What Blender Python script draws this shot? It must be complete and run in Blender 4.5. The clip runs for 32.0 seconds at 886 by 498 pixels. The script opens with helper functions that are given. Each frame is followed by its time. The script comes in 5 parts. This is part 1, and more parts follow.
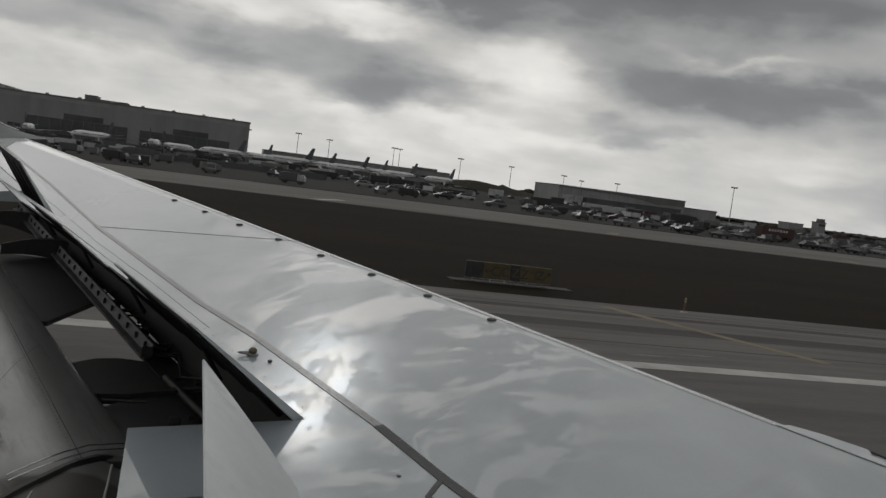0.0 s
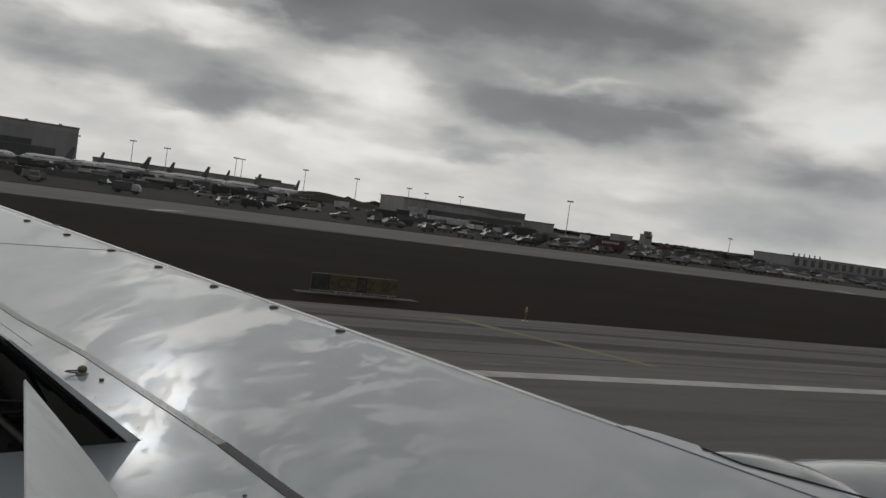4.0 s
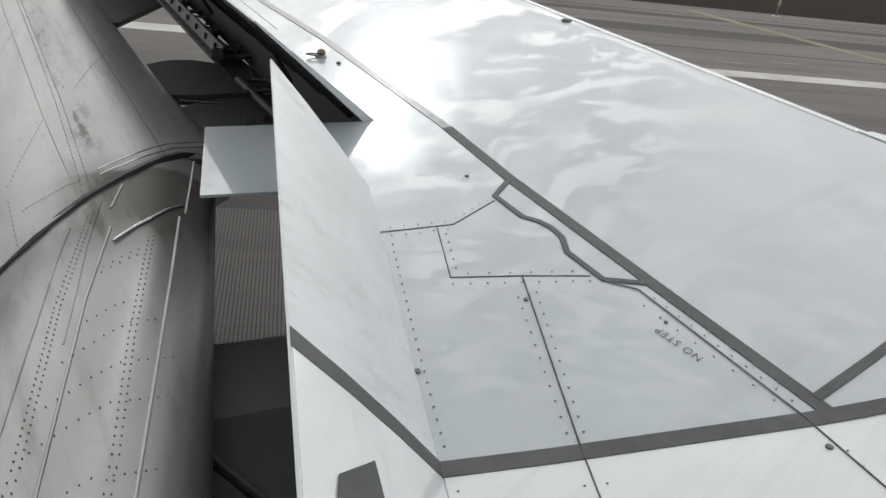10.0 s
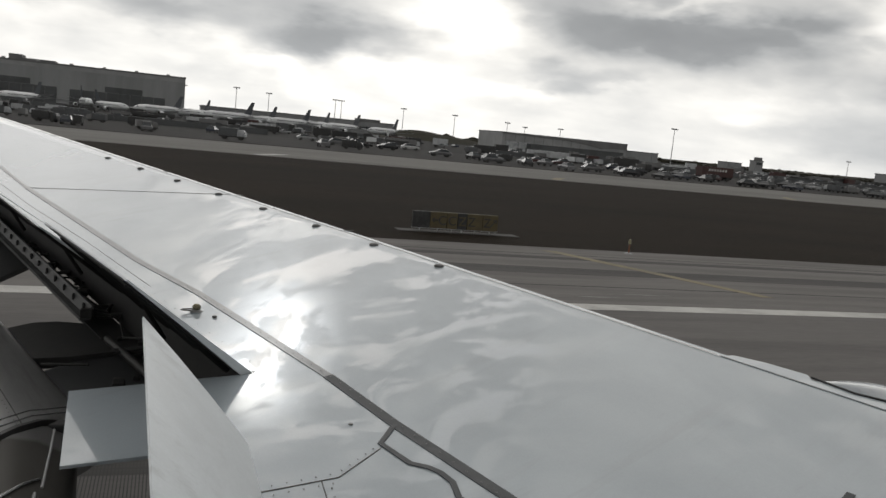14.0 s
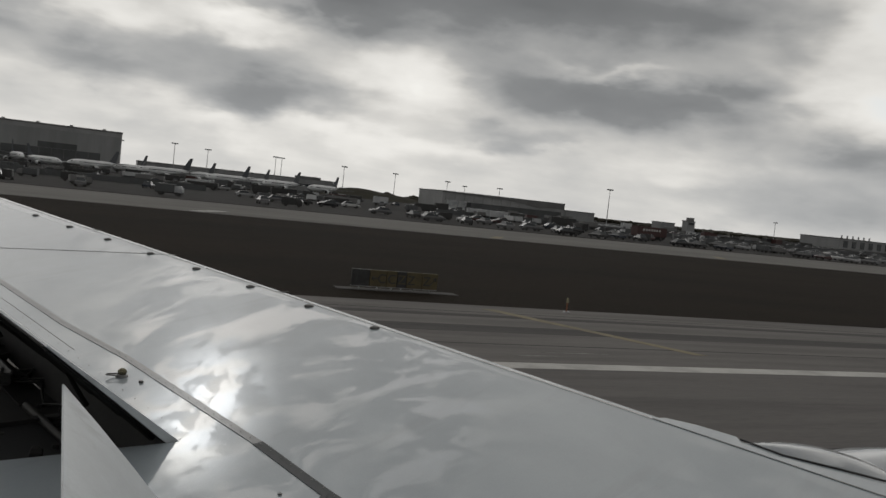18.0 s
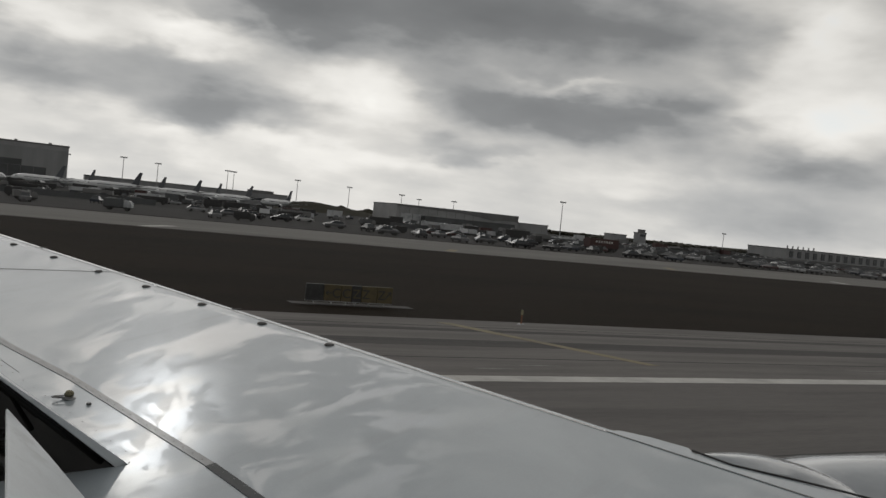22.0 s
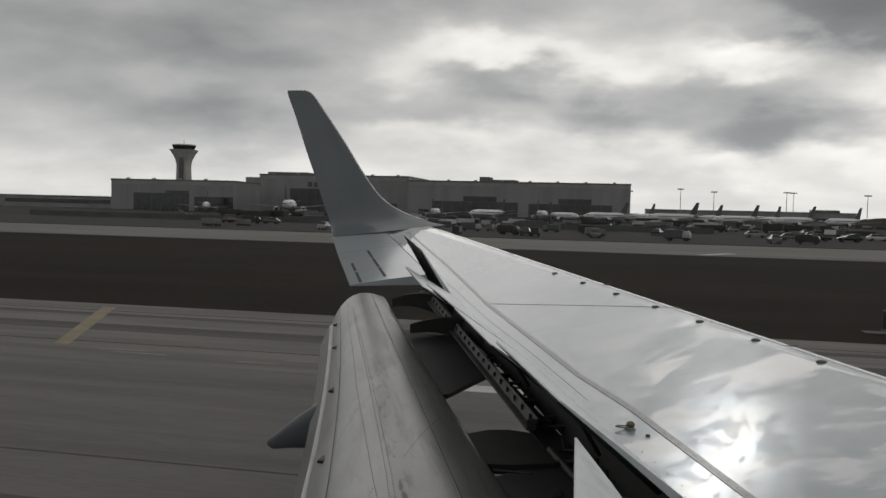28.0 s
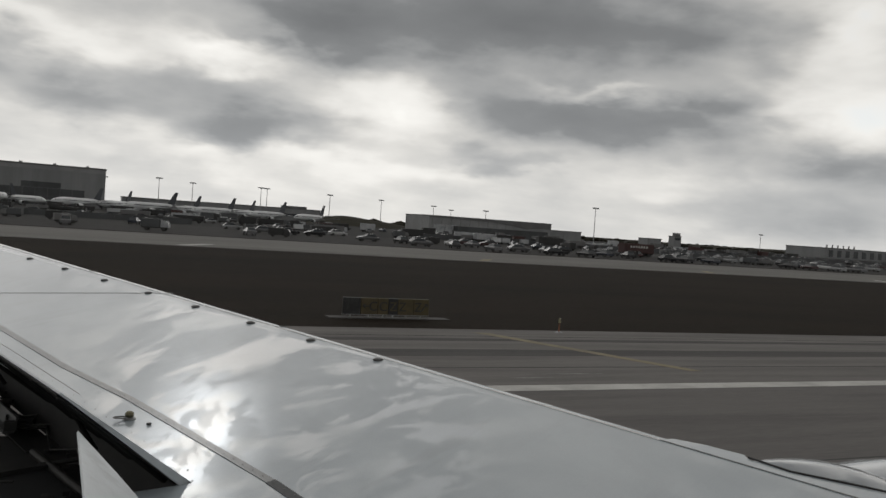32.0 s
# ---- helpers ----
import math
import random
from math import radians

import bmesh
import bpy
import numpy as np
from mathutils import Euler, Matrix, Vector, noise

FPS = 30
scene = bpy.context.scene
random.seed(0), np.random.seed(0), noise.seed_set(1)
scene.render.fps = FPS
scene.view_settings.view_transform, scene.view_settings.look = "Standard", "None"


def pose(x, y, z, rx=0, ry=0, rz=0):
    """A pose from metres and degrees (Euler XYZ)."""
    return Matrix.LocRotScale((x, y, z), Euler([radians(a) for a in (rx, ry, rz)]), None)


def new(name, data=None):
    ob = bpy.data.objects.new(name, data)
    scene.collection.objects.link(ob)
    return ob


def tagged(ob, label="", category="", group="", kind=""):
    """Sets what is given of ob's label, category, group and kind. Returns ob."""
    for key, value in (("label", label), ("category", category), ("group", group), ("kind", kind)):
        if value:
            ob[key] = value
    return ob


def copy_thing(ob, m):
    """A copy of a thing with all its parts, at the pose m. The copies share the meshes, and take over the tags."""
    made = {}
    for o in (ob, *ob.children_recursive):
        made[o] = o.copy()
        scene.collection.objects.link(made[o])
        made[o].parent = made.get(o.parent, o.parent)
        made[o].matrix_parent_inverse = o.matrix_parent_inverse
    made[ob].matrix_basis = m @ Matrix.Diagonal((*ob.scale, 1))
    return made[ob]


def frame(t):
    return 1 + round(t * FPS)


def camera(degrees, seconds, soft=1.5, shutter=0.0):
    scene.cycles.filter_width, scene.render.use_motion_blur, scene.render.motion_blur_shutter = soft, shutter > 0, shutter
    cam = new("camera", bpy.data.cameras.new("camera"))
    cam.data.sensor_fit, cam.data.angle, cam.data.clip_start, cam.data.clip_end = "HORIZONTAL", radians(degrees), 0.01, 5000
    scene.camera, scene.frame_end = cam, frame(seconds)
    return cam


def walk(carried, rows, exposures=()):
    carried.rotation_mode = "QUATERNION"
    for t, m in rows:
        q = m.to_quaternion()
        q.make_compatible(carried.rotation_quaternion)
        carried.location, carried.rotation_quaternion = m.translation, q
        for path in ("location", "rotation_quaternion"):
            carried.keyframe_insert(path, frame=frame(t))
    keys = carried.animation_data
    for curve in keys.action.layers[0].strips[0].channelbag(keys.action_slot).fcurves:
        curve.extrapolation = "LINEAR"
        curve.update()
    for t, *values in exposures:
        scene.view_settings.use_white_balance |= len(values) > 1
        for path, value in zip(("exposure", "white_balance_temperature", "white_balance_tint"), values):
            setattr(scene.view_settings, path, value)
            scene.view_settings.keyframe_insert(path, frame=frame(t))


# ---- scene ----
cam = camera(56.0, 32.0, soft=1.5, shutter=0.0)
EYE = 4.12      # eye above the runway
WS = 0.9        # metres per wing unit


def view(x, y, z, yaw, pitch, roll):
    return Matrix.Translation((x * WS, y * WS, EYE + z * WS)) @ pose(0, 0, 0, 90 + pitch, 0, yaw) @ pose(0, 0, 0, 0, 0, roll)


PATH = [
    (0.0, -0.024, -0.027, -0.014, -14.87, -4.72, 7.43),
    (0.5, -0.026, -0.008, -0.018, -15.78, -4.66, 7.09),
    (1.0, -0.021, 0.026, -0.037, -18.02, -4.63, 6.93),
    (1.5, -0.013, 0.034, -0.035, -21.01, -4.48, 6.98),
    (2.0, -0.005, 0.041, -0.036, -23.29, -3.63, 7.14),
    (2.5, -0.009, 0.019, -0.029, -24.54, -2.62, 7.61),
    (3.0, -0.016, 0.023, -0.033, -25.08, -2.10, 7.61),
    (3.5, -0.019, 0.029, -0.036, -25.13, -2.50, 7.95),
    (5.5, -0.030, 0.039, -0.044, -26.16, -2.32, 6.96),
    (6.0, -0.023, 0.042, -0.057, -26.27, -2.01, 6.63),
    (6.5, -0.010, 0.021, -0.013, -25.95, -0.93, 7.53),
    (7.0, -0.008, 0.032, -0.010, -25.88, -0.01, 7.92),
    (7.5, -0.016, 0.005, 0.002, -25.37, 0.49, 8.48),
    (8.0, -0.020, -0.000, -0.002, -22.15, -0.64, 9.12),
    (8.5, -0.040, 0.006, -0.009, -17.61, -8.15, 9.06),
    (9.0, -0.002, -0.008, -0.050, -15.08, -16.44, 8.20),
    (9.5, 0.010, -0.004, -0.048, -13.37, -22.86, 7.54),
    (10.0, 0.009, -0.003, -0.048, -12.38, -25.07, 7.23),
    (10.5, 0.011, -0.015, -0.043, -11.80, -25.46, 6.64),
    (11.0, 0.008, -0.007, -0.045, -11.75, -25.27, 6.32),
    (11.5, 0.011, -0.011, -0.043, -11.61, -25.19, 5.18),
    (12.0, 0.007, -0.020, -0.041, -11.57, -25.53, 4.86),
    (12.5, 0.013, 0.000, -0.047, -11.89, -25.87, 4.37),
    (13.0, 0.015, -0.011, -0.043, -13.51, -22.90, 4.11),
    (13.5, 0.011, 0.003, -0.042, -16.90, -15.43, 4.85),
    (14.0, 0.007, 0.019, -0.045, -18.87, -7.68, 5.63),
    (14.5, 0.012, 0.002, -0.043, -19.65, -3.31, 6.15),
    (16.5, 0.022, 0.024, -0.007, -21.42, -2.28, 5.52),
    (17.0, 0.022, 0.017, -0.003, -21.50, -3.06, 5.59),
    (17.5, 0.027, 0.026, -0.011, -21.92, -3.26, 5.95),
    (18.0, 0.033, 0.014, -0.014, -22.57, -3.31, 6.16),
    (18.5, 0.029, 0.005, -0.004, -23.14, -3.13, 5.99),
    (19.0, 0.038, 0.026, 0.000, -24.02, -2.97, 5.15),
    (19.5, 0.051, 0.039, -0.016, -24.53, -3.24, 5.48),
    (20.0, 0.036, 0.021, -0.025, -24.99, -2.37, 5.68),
    (20.5, 0.032, 0.026, -0.020, -25.33, -2.02, 5.92),
    (21.0, 0.032, 0.016, -0.012, -25.51, -1.81, 5.99),
    (21.5, 0.036, 0.005, 0.012, -25.58, -1.95, 5.72),
    (22.0, 0.033, 0.011, 0.003, -25.57, -2.09, 5.82),
    (22.5, 0.039, 0.006, 0.004, -25.36, -2.10, 5.80),
    (23.0, 0.018, 0.006, 0.032, -21.67, -3.01, 4.66),
    (23.5, 0.015, 0.010, 0.024, -14.07, -4.18, 3.35),
    (24.0, 0.006, -0.026, 0.025, -5.49, -4.71, 3.74),
    (24.5, 0.023, -0.062, 0.058, -0.75, -4.83, 3.80),
    (25.0, 0.028, -0.022, 0.018, 0.25, -4.82, 3.63),
    (25.5, 0.004, -0.032, 0.026, 2.49, -5.48, 3.29),
    (26.0, -0.013, -0.049, 0.047, 7.24, -6.29, 2.69),
    (26.5, 0.027, -0.086, 0.067, 11.69, -5.23, 2.14),
    (28.5, 0.094, -0.057, 0.079, 10.88, -2.43, 0.74),
    (29.0, 0.031, -0.003, 0.060, 3.17, -3.12, 1.22),
    (29.5, 0.031, 0.001, 0.041, -2.55, -3.43, 1.82),
    (30.0, 0.004, 0.012, 0.033, -6.45, -3.50, 3.01),
    (30.5, -0.019, 0.016, 0.033, -10.59, -2.97, 3.35),
    (31.0, -0.036, 0.013, 0.031, -14.67, -2.21, 3.26),
    (31.5, -0.039, -0.003, 0.012, -18.67, -1.72, 4.31),
    (32.0, -0.063, -0.001, 0.019, -23.24, -1.58, 4.01),
]
EXPO = [(0, -0.16, 6445, 10), (8, -0.16, 6445, 10), (8.6, 0.05, 6440, 10), (9, 0.35, 6420, 10), (9.5, 0.78, 6390, 10), (10, 1.3, 6370, 10), (11.2, 1.28, 6370, 10), (12.0, 1.42, 6370, 10), (12.5, 1.48, 6370, 10), (13, 1.46, 6390, 10), (13.5, 1.1, 6420, 10),
        (14, 0.5, 6480, 10), (14.5, 0.14, 6500, 10), (17, 0.06, 6500, 10), (18, -0.06, 6500, 10), (19, -0.02, 6500, 10), (21, 0.0, 6500, 10), (24, 0.0, 6500, 10), (26.5, 0.0, 6500, 10), (28.5, 0.14, 6470, 10), (32, 0.07, 6470, 10)]
walk(cam, [(r[0], view(*r[1:])) for r in PATH], EXPO)

# ---------------------------------------------------------------- light
SUN_B, SUN_E = 1.8, 30.8        # degrees ahead of abeam, and up
sun_way = Vector((math.sin(radians(SUN_B)) * math.cos(radians(SUN_E)), math.cos(radians(SUN_B)) * math.cos(radians(SUN_E)), math.sin(radians(SUN_E))))
sun = new("sun", bpy.data.lights.new("sun", "SUN"))
sun.data.energy, sun.data.angle, sun.data.color = 0.5, radians(90), (1.0, 0.97, 0.93)
sun.matrix_world = Matrix.Translation((0, 60, 60)) @ sun_way.to_track_quat("Z", "Y").to_matrix().to_4x4()

world = bpy.data.worlds.new("overcast")
scene.world = world
world.use_nodes = True


class Nodes:
    """Short hand for building node trees."""

    def __init__(self, tree):
        self.t = tree

    def add(self, kind):
        return self.t.nodes.new(kind)

    def put(self, sock, v):
        if isinstance(v, bpy.types.NodeSocket):
            self.t.links.new(v, sock)
        elif isinstance(v, (tuple, list)) and sock.type == "RGBA" and len(v) == 3:
            sock.default_value = (*v, 1)
        else:
            sock.default_value = v

    def math(self, op, a, b=0.0, c=0.0, clamp=False):
        n = self.add("ShaderNodeMath")
        n.operation, n.use_clamp = op, clamp
        for i, v in enumerate((a, b, c)):
            self.put(n.inputs[i], v)
        return n.outputs[0]

    def vec(self, op, a, b=(0, 0, 0)):
        n = self.add("ShaderNodeVectorMath")
        n.operation = op
        self.put(n.inputs[0], a)
        self.put(n.inputs[1], b)
        return n

    def noise(self, vector, scale, detail=4.0, rough=0.55, distort=0.0):
        n = self.add("ShaderNodeTexNoise")
        if vector is not None:
            self.put(n.inputs["Vector"], vector)
        self.put(n.inputs["Scale"], scale)
        self.put(n.inputs["Detail"], detail)
        self.put(n.inputs["Roughness"], rough)
        self.put(n.inputs["Distortion"], distort)
        return n.outputs["Fac"]

    def ramp(self, fac, stops, smooth=True):
        n = self.add("ShaderNodeValToRGB")
        n.color_ramp.interpolation = "EASE" if smooth else "LINEAR"
        while len(n.color_ramp.elements) < len(stops):
            n.color_ramp.elements.new(0.5)
        for e, (p, c) in zip(n.color_ramp.elements, stops):
            e.position, e.color = p, (*c, 1) if isinstance(c, tuple) else (c, c, c, 1)
        self.put(n.inputs[0], fac)
        return n.outputs[0]

    def mix(self, fac, a, b, blend="MIX"):
        n = self.add("ShaderNodeMix")
        n.data_type, n.blend_type = "RGBA", blend
        self.put(n.inputs[0], fac)
        self.put(n.inputs[6], a)
        self.put(n.inputs[7], b)
        return n.outputs[2]

    def mapping(self, vector, scale=(1, 1, 1), rot=(0, 0, 0), loc=(0, 0, 0)):
        n = self.add("ShaderNodeMapping")
        self.put(n.inputs["Vector"], vector)
        n.inputs["Scale"].default_value, n.inputs["Rotation"].default_value, n.inputs["Location"].default_value = scale, rot, loc
        return n.outputs[0]


SKY = 0.95
w = Nodes(world.node_tree)
world.node_tree.nodes.clear()
gen = w.add("ShaderNodeTexCoord").outputs["Generated"]
sep = w.add("ShaderNodeSeparateXYZ")
w.put(sep.inputs[0], gen)
up = w.math("MAXIMUM", sep.outputs[2], 0.0)
# the sky in degrees: ahead of abeam, and up, with ragged edges
ragged = w.noise(w.mapping(gen, (1, 1, 2.6)), 8.0, 4.0, 0.48, 0.1)
ragged2 = w.noise(w.mapping(gen, (1, 1, 2.4), loc=(5, 3, 1)), 10.0, 4.0, 0.48, 0.1)
ahead = w.math("ADD", w.math("MULTIPLY", w.math("ARCTAN2", sep.outputs[0], sep.outputs[1]), 57.3), w.math("MULTIPLY_ADD", ragged, 11.0, -5.5))
height = w.math("ADD", w.math("MULTIPLY", w.math("ARCSINE", sep.outputs[2]), 57.3), w.math("MULTIPLY_ADD", ragged2, 5.0, -2.5))


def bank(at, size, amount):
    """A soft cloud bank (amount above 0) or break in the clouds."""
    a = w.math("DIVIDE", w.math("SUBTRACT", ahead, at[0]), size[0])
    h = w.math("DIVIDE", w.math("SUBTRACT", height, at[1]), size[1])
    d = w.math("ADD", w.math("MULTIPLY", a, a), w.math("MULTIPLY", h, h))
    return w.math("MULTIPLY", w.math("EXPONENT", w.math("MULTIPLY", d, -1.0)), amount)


lift = w.math("ADD", up, 0.22)
flat = w.add("ShaderNodeCombineXYZ")
w.put(flat.inputs[0], w.math("DIVIDE", sep.outputs[0], lift))
w.put(flat.inputs[1], w.math("DIVIDE", sep.outputs[1], lift))
big = w.noise(w.mapping(flat.outputs[0], (1.0, 1.5, 1), (0, 0, 0.12), (3.1, 0.55, 0)), 1.3, 5.0, 0.5, 0.1)
wisp = w.noise(w.mapping(gen, (1, 1, 2.2), loc=(2, 7, 4)), 8.0, 5.0, 0.52, 0.0)
# high overhead the deck is broken into small streaky tufts
degrees = w.add("ShaderNodeCombineXYZ")
w.put(degrees.inputs[0], w.math("MULTIPLY", w.math("ARCTAN2", sep.outputs[0], sep.outputs[1]), 57.3))
w.put(degrees.inputs[1], w.math("MULTIPLY", w.math("ARCSINE", sep.outputs[2]), 57.3))
tuft = w.noise(w.mapping(degrees.outputs[0], (0.15, 0.72, 1), (0, 0, 0.08)), 1.0, 8.0, 0.68, 0.35)
patchy = w.ramp(w.noise(w.mapping(degrees.outputs[0], (0.07, 0.13, 1), (0, 0, 0), (1.3, 4.4, 2)), 1.0, 3.0, 0.5, 0.2), [(0.40, 0.12), (0.60, 1.0)])
overhead = w.ramp(up, [(0.27, 0.0), (0.40, 1.0)])
ragged = w.math("MULTIPLY_ADD", w.math("POWER", w.math("MAXIMUM", w.vec("DOT_PRODUCT", gen, tuple(sun_way)).outputs["Value"], 0.0), 30.0), 1.0, 0.24)
cover = w.math("ADD", w.math("MULTIPLY_ADD", big, 0.18, 0.30), w.math("MULTIPLY", wisp, 0.18))
cover = w.math("ADD", cover, w.math("MULTIPLY", w.math("MULTIPLY_ADD", w.ramp(tuft, [(0.41, 0.0), (0.475, 0.25), (0.50, 0.75), (0.58, 1.0)], False), 1.1, -0.50), w.math("MULTIPLY", overhead, w.math("MULTIPLY", patchy, ragged))))
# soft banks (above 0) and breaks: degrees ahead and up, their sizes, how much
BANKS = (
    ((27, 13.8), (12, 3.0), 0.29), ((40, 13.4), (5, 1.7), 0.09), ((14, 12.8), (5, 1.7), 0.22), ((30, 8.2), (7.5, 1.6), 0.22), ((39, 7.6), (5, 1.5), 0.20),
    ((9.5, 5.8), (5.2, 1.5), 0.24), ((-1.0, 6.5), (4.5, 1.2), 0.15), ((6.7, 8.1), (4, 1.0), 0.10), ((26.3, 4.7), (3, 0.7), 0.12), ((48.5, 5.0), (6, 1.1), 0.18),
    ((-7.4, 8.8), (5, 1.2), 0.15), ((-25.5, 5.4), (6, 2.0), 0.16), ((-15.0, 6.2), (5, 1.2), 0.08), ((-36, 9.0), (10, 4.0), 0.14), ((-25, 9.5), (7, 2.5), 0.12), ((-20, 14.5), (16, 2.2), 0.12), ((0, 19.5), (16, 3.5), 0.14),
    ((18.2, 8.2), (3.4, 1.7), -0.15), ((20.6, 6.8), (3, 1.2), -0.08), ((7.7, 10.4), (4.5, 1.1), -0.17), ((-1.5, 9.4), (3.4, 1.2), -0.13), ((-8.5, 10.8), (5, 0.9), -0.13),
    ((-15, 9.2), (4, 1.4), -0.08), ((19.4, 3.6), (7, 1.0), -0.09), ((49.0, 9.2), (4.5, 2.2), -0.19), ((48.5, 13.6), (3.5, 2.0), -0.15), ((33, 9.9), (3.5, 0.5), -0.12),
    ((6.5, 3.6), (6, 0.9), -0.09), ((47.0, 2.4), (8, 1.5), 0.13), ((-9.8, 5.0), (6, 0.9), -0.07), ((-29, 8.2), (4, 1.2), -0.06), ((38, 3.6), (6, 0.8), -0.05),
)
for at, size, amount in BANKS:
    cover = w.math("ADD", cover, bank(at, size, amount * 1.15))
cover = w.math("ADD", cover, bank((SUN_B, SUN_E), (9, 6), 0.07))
glow = w.math("POWER", w.math("MAXIMUM", w.vec("DOT_PRODUCT", gen, tuple(sun_way)).outputs["Value"], 0.0), 12.0)
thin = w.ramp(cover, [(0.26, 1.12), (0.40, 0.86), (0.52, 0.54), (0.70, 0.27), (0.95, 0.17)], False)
haze = w.ramp(up, [(0.0, 0.15), (0.05, 0.13), (0.12, 0.06), (0.25, 0.0)])
core = w.math("POWER", w.math("MAXIMUM", w.vec("DOT_PRODUCT", gen, tuple(sun_way)).outputs["Value"], 0.0), 1100.0)
halo = w.math("POWER", w.math("MAXIMUM", w.vec("DOT_PRODUCT", gen, tuple(sun_way)).outputs["Value"], 0.0), 70.0)
edges = w.ramp(w.noise(w.mapping(degrees.outputs[0], (0.26, 0.60, 1), (0, 0, 0.10), (4.3, 2.0, 1)), 1.0, 8.0, 0.66, 0.5), [(0.43, 0.30), (0.50, 1.0)])
shine = w.math("MULTIPLY_ADD", glow, 0.20, 0.86)
sunlit = w.math("MULTIPLY", w.math("MULTIPLY_ADD", core, 11.0, w.math("MULTIPLY", halo, 0.35)), edges)
deck = w.ramp(up, [(0.0, 1.0), (0.25, 0.92), (0.40, 0.66), (0.55, 0.54), (0.8, 0.57), (1.0, 0.62)])
bright = w.math("MULTIPLY", w.math("ADD", w.math("MULTIPLY_ADD", thin, shine, sunlit), haze), deck)
cloud = w.mix(w.ramp(thin, [(0.1, 0.0), (0.8, 1.0)]), (0.95, 0.982, 1.005), (1.0, 0.98, 0.93))
sky = w.add("ShaderNodeTexSky")
sky.sky_type, sky.sun_disc, sky.sun_elevation, sky.sun_rotation = "NISHITA", False, radians(SUN_E), radians(SUN_B)
blue = w.mix(1.0, sky.outputs[0], (0.1, 0.1, 0.1), "MULTIPLY")
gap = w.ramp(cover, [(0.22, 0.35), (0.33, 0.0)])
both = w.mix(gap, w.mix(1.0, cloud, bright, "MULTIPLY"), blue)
bg = w.add("ShaderNodeBackground")
w.put(bg.inputs[0], both)
bg.inputs[1].default_value = SKY
w.put(w.add("ShaderNodeOutputWorld").inputs[0], bg.outputs[0])


# ---------------------------------------------------------------- materials
def material(name, base, rough=0.5, metal=0.0, second=None, scale=3.0, amount=0.5, grain=0.0, grain_scale=60.0, bump=0.0,
             bump_scale=20.0, stretch=(1, 1, 1), coat=0.0, rough_var=0.0, per_object=0.0, spec=0.5, coat_rough=0.06):
    """Painted or raw surface: base colour, broad stains towards second, fine grain, bump and varying gloss."""
    m = bpy.data.materials.new(name)
    m.use_nodes = True
    n = Nodes(m.node_tree)
    b = m.node_tree.nodes["Principled BSDF"]
    pos = n.mapping(n.add("ShaderNodeTexCoord").outputs["Object"], stretch)
    col = base
    if second is not None:
        stains = n.ramp(n.noise(pos, scale, 5.0, 0.6, 0.4), [(0.5 - 0.22 * amount, 0.0), (0.5 + 0.3 * amount, 1.0)])
        col = n.mix(stains, base, second)
    if grain:
        g = n.noise(pos, grain_scale, 3.0, 0.6)
        col = n.mix(grain, col, n.ramp(g, [(0.3, 0.25), (0.7, 1.0)]), "MULTIPLY")
    if per_object:
        rnd = n.add("ShaderNodeObjectInfo").outputs["Random"]
        col = n.mix(per_object, col, n.ramp(rnd, [(0.0, 0.3), (1.0, 1.0)]), "MULTIPLY")
    n.put(b.inputs["Base Color"], col)
    if rough_var:
        n.put(b.inputs["Roughness"], n.math("MULTIPLY_ADD", n.noise(pos, scale * 2.3, 4.0, 0.6), rough_var, rough - rough_var * 0.5, clamp=True))
    else:
        b.inputs["Roughness"].default_value = rough
    b.inputs["Metallic"].default_value = metal
    b.inputs["Coat Weight"].default_value = coat
    b.inputs["Coat Roughness"].default_value = coat_rough
    b.inputs["Specular IOR Level"].default_value = spec
    if bump:
        bn = n.add("ShaderNodeBump")
        bn.inputs["Strength"].default_value, bn.inputs["Distance"].default_value = 1.0, bump
        n.put(bn.inputs["Height"], n.noise(pos, bump_scale, 3.0, 0.5))
        n.put(b.inputs["Normal"], bn.outputs[0])
    return m


WING = material("wing_paint", (0.41, 0.457, 0.49), 0.22, second=(0.355, 0.397, 0.427), scale=1.3, amount=1.0, grain=0.04, grain_scale=140, rough_var=0.08, stretch=(1.0, 0.6, 1.0), coat=1.0, spec=0.3, coat_rough=0.014)
SPOILER = material("spoiler_paint", (0.66, 0.70, 0.725), 0.33, second=(0.55, 0.58, 0.60), scale=2.4, amount=1.0, grain=0.06, grain_scale=90, bump=0.0007, bump_scale=2.5, rough_var=0.1)
FLAP = material("flap_metal", (0.32, 0.322, 0.322), 0.34, 0.5, second=(0.22, 0.22, 0.218), scale=1.5, amount=1.0, grain=0.06, grain_scale=45, bump=0.0006, bump_scale=2.0, stretch=(1, 0.35, 1), rough_var=0.15)


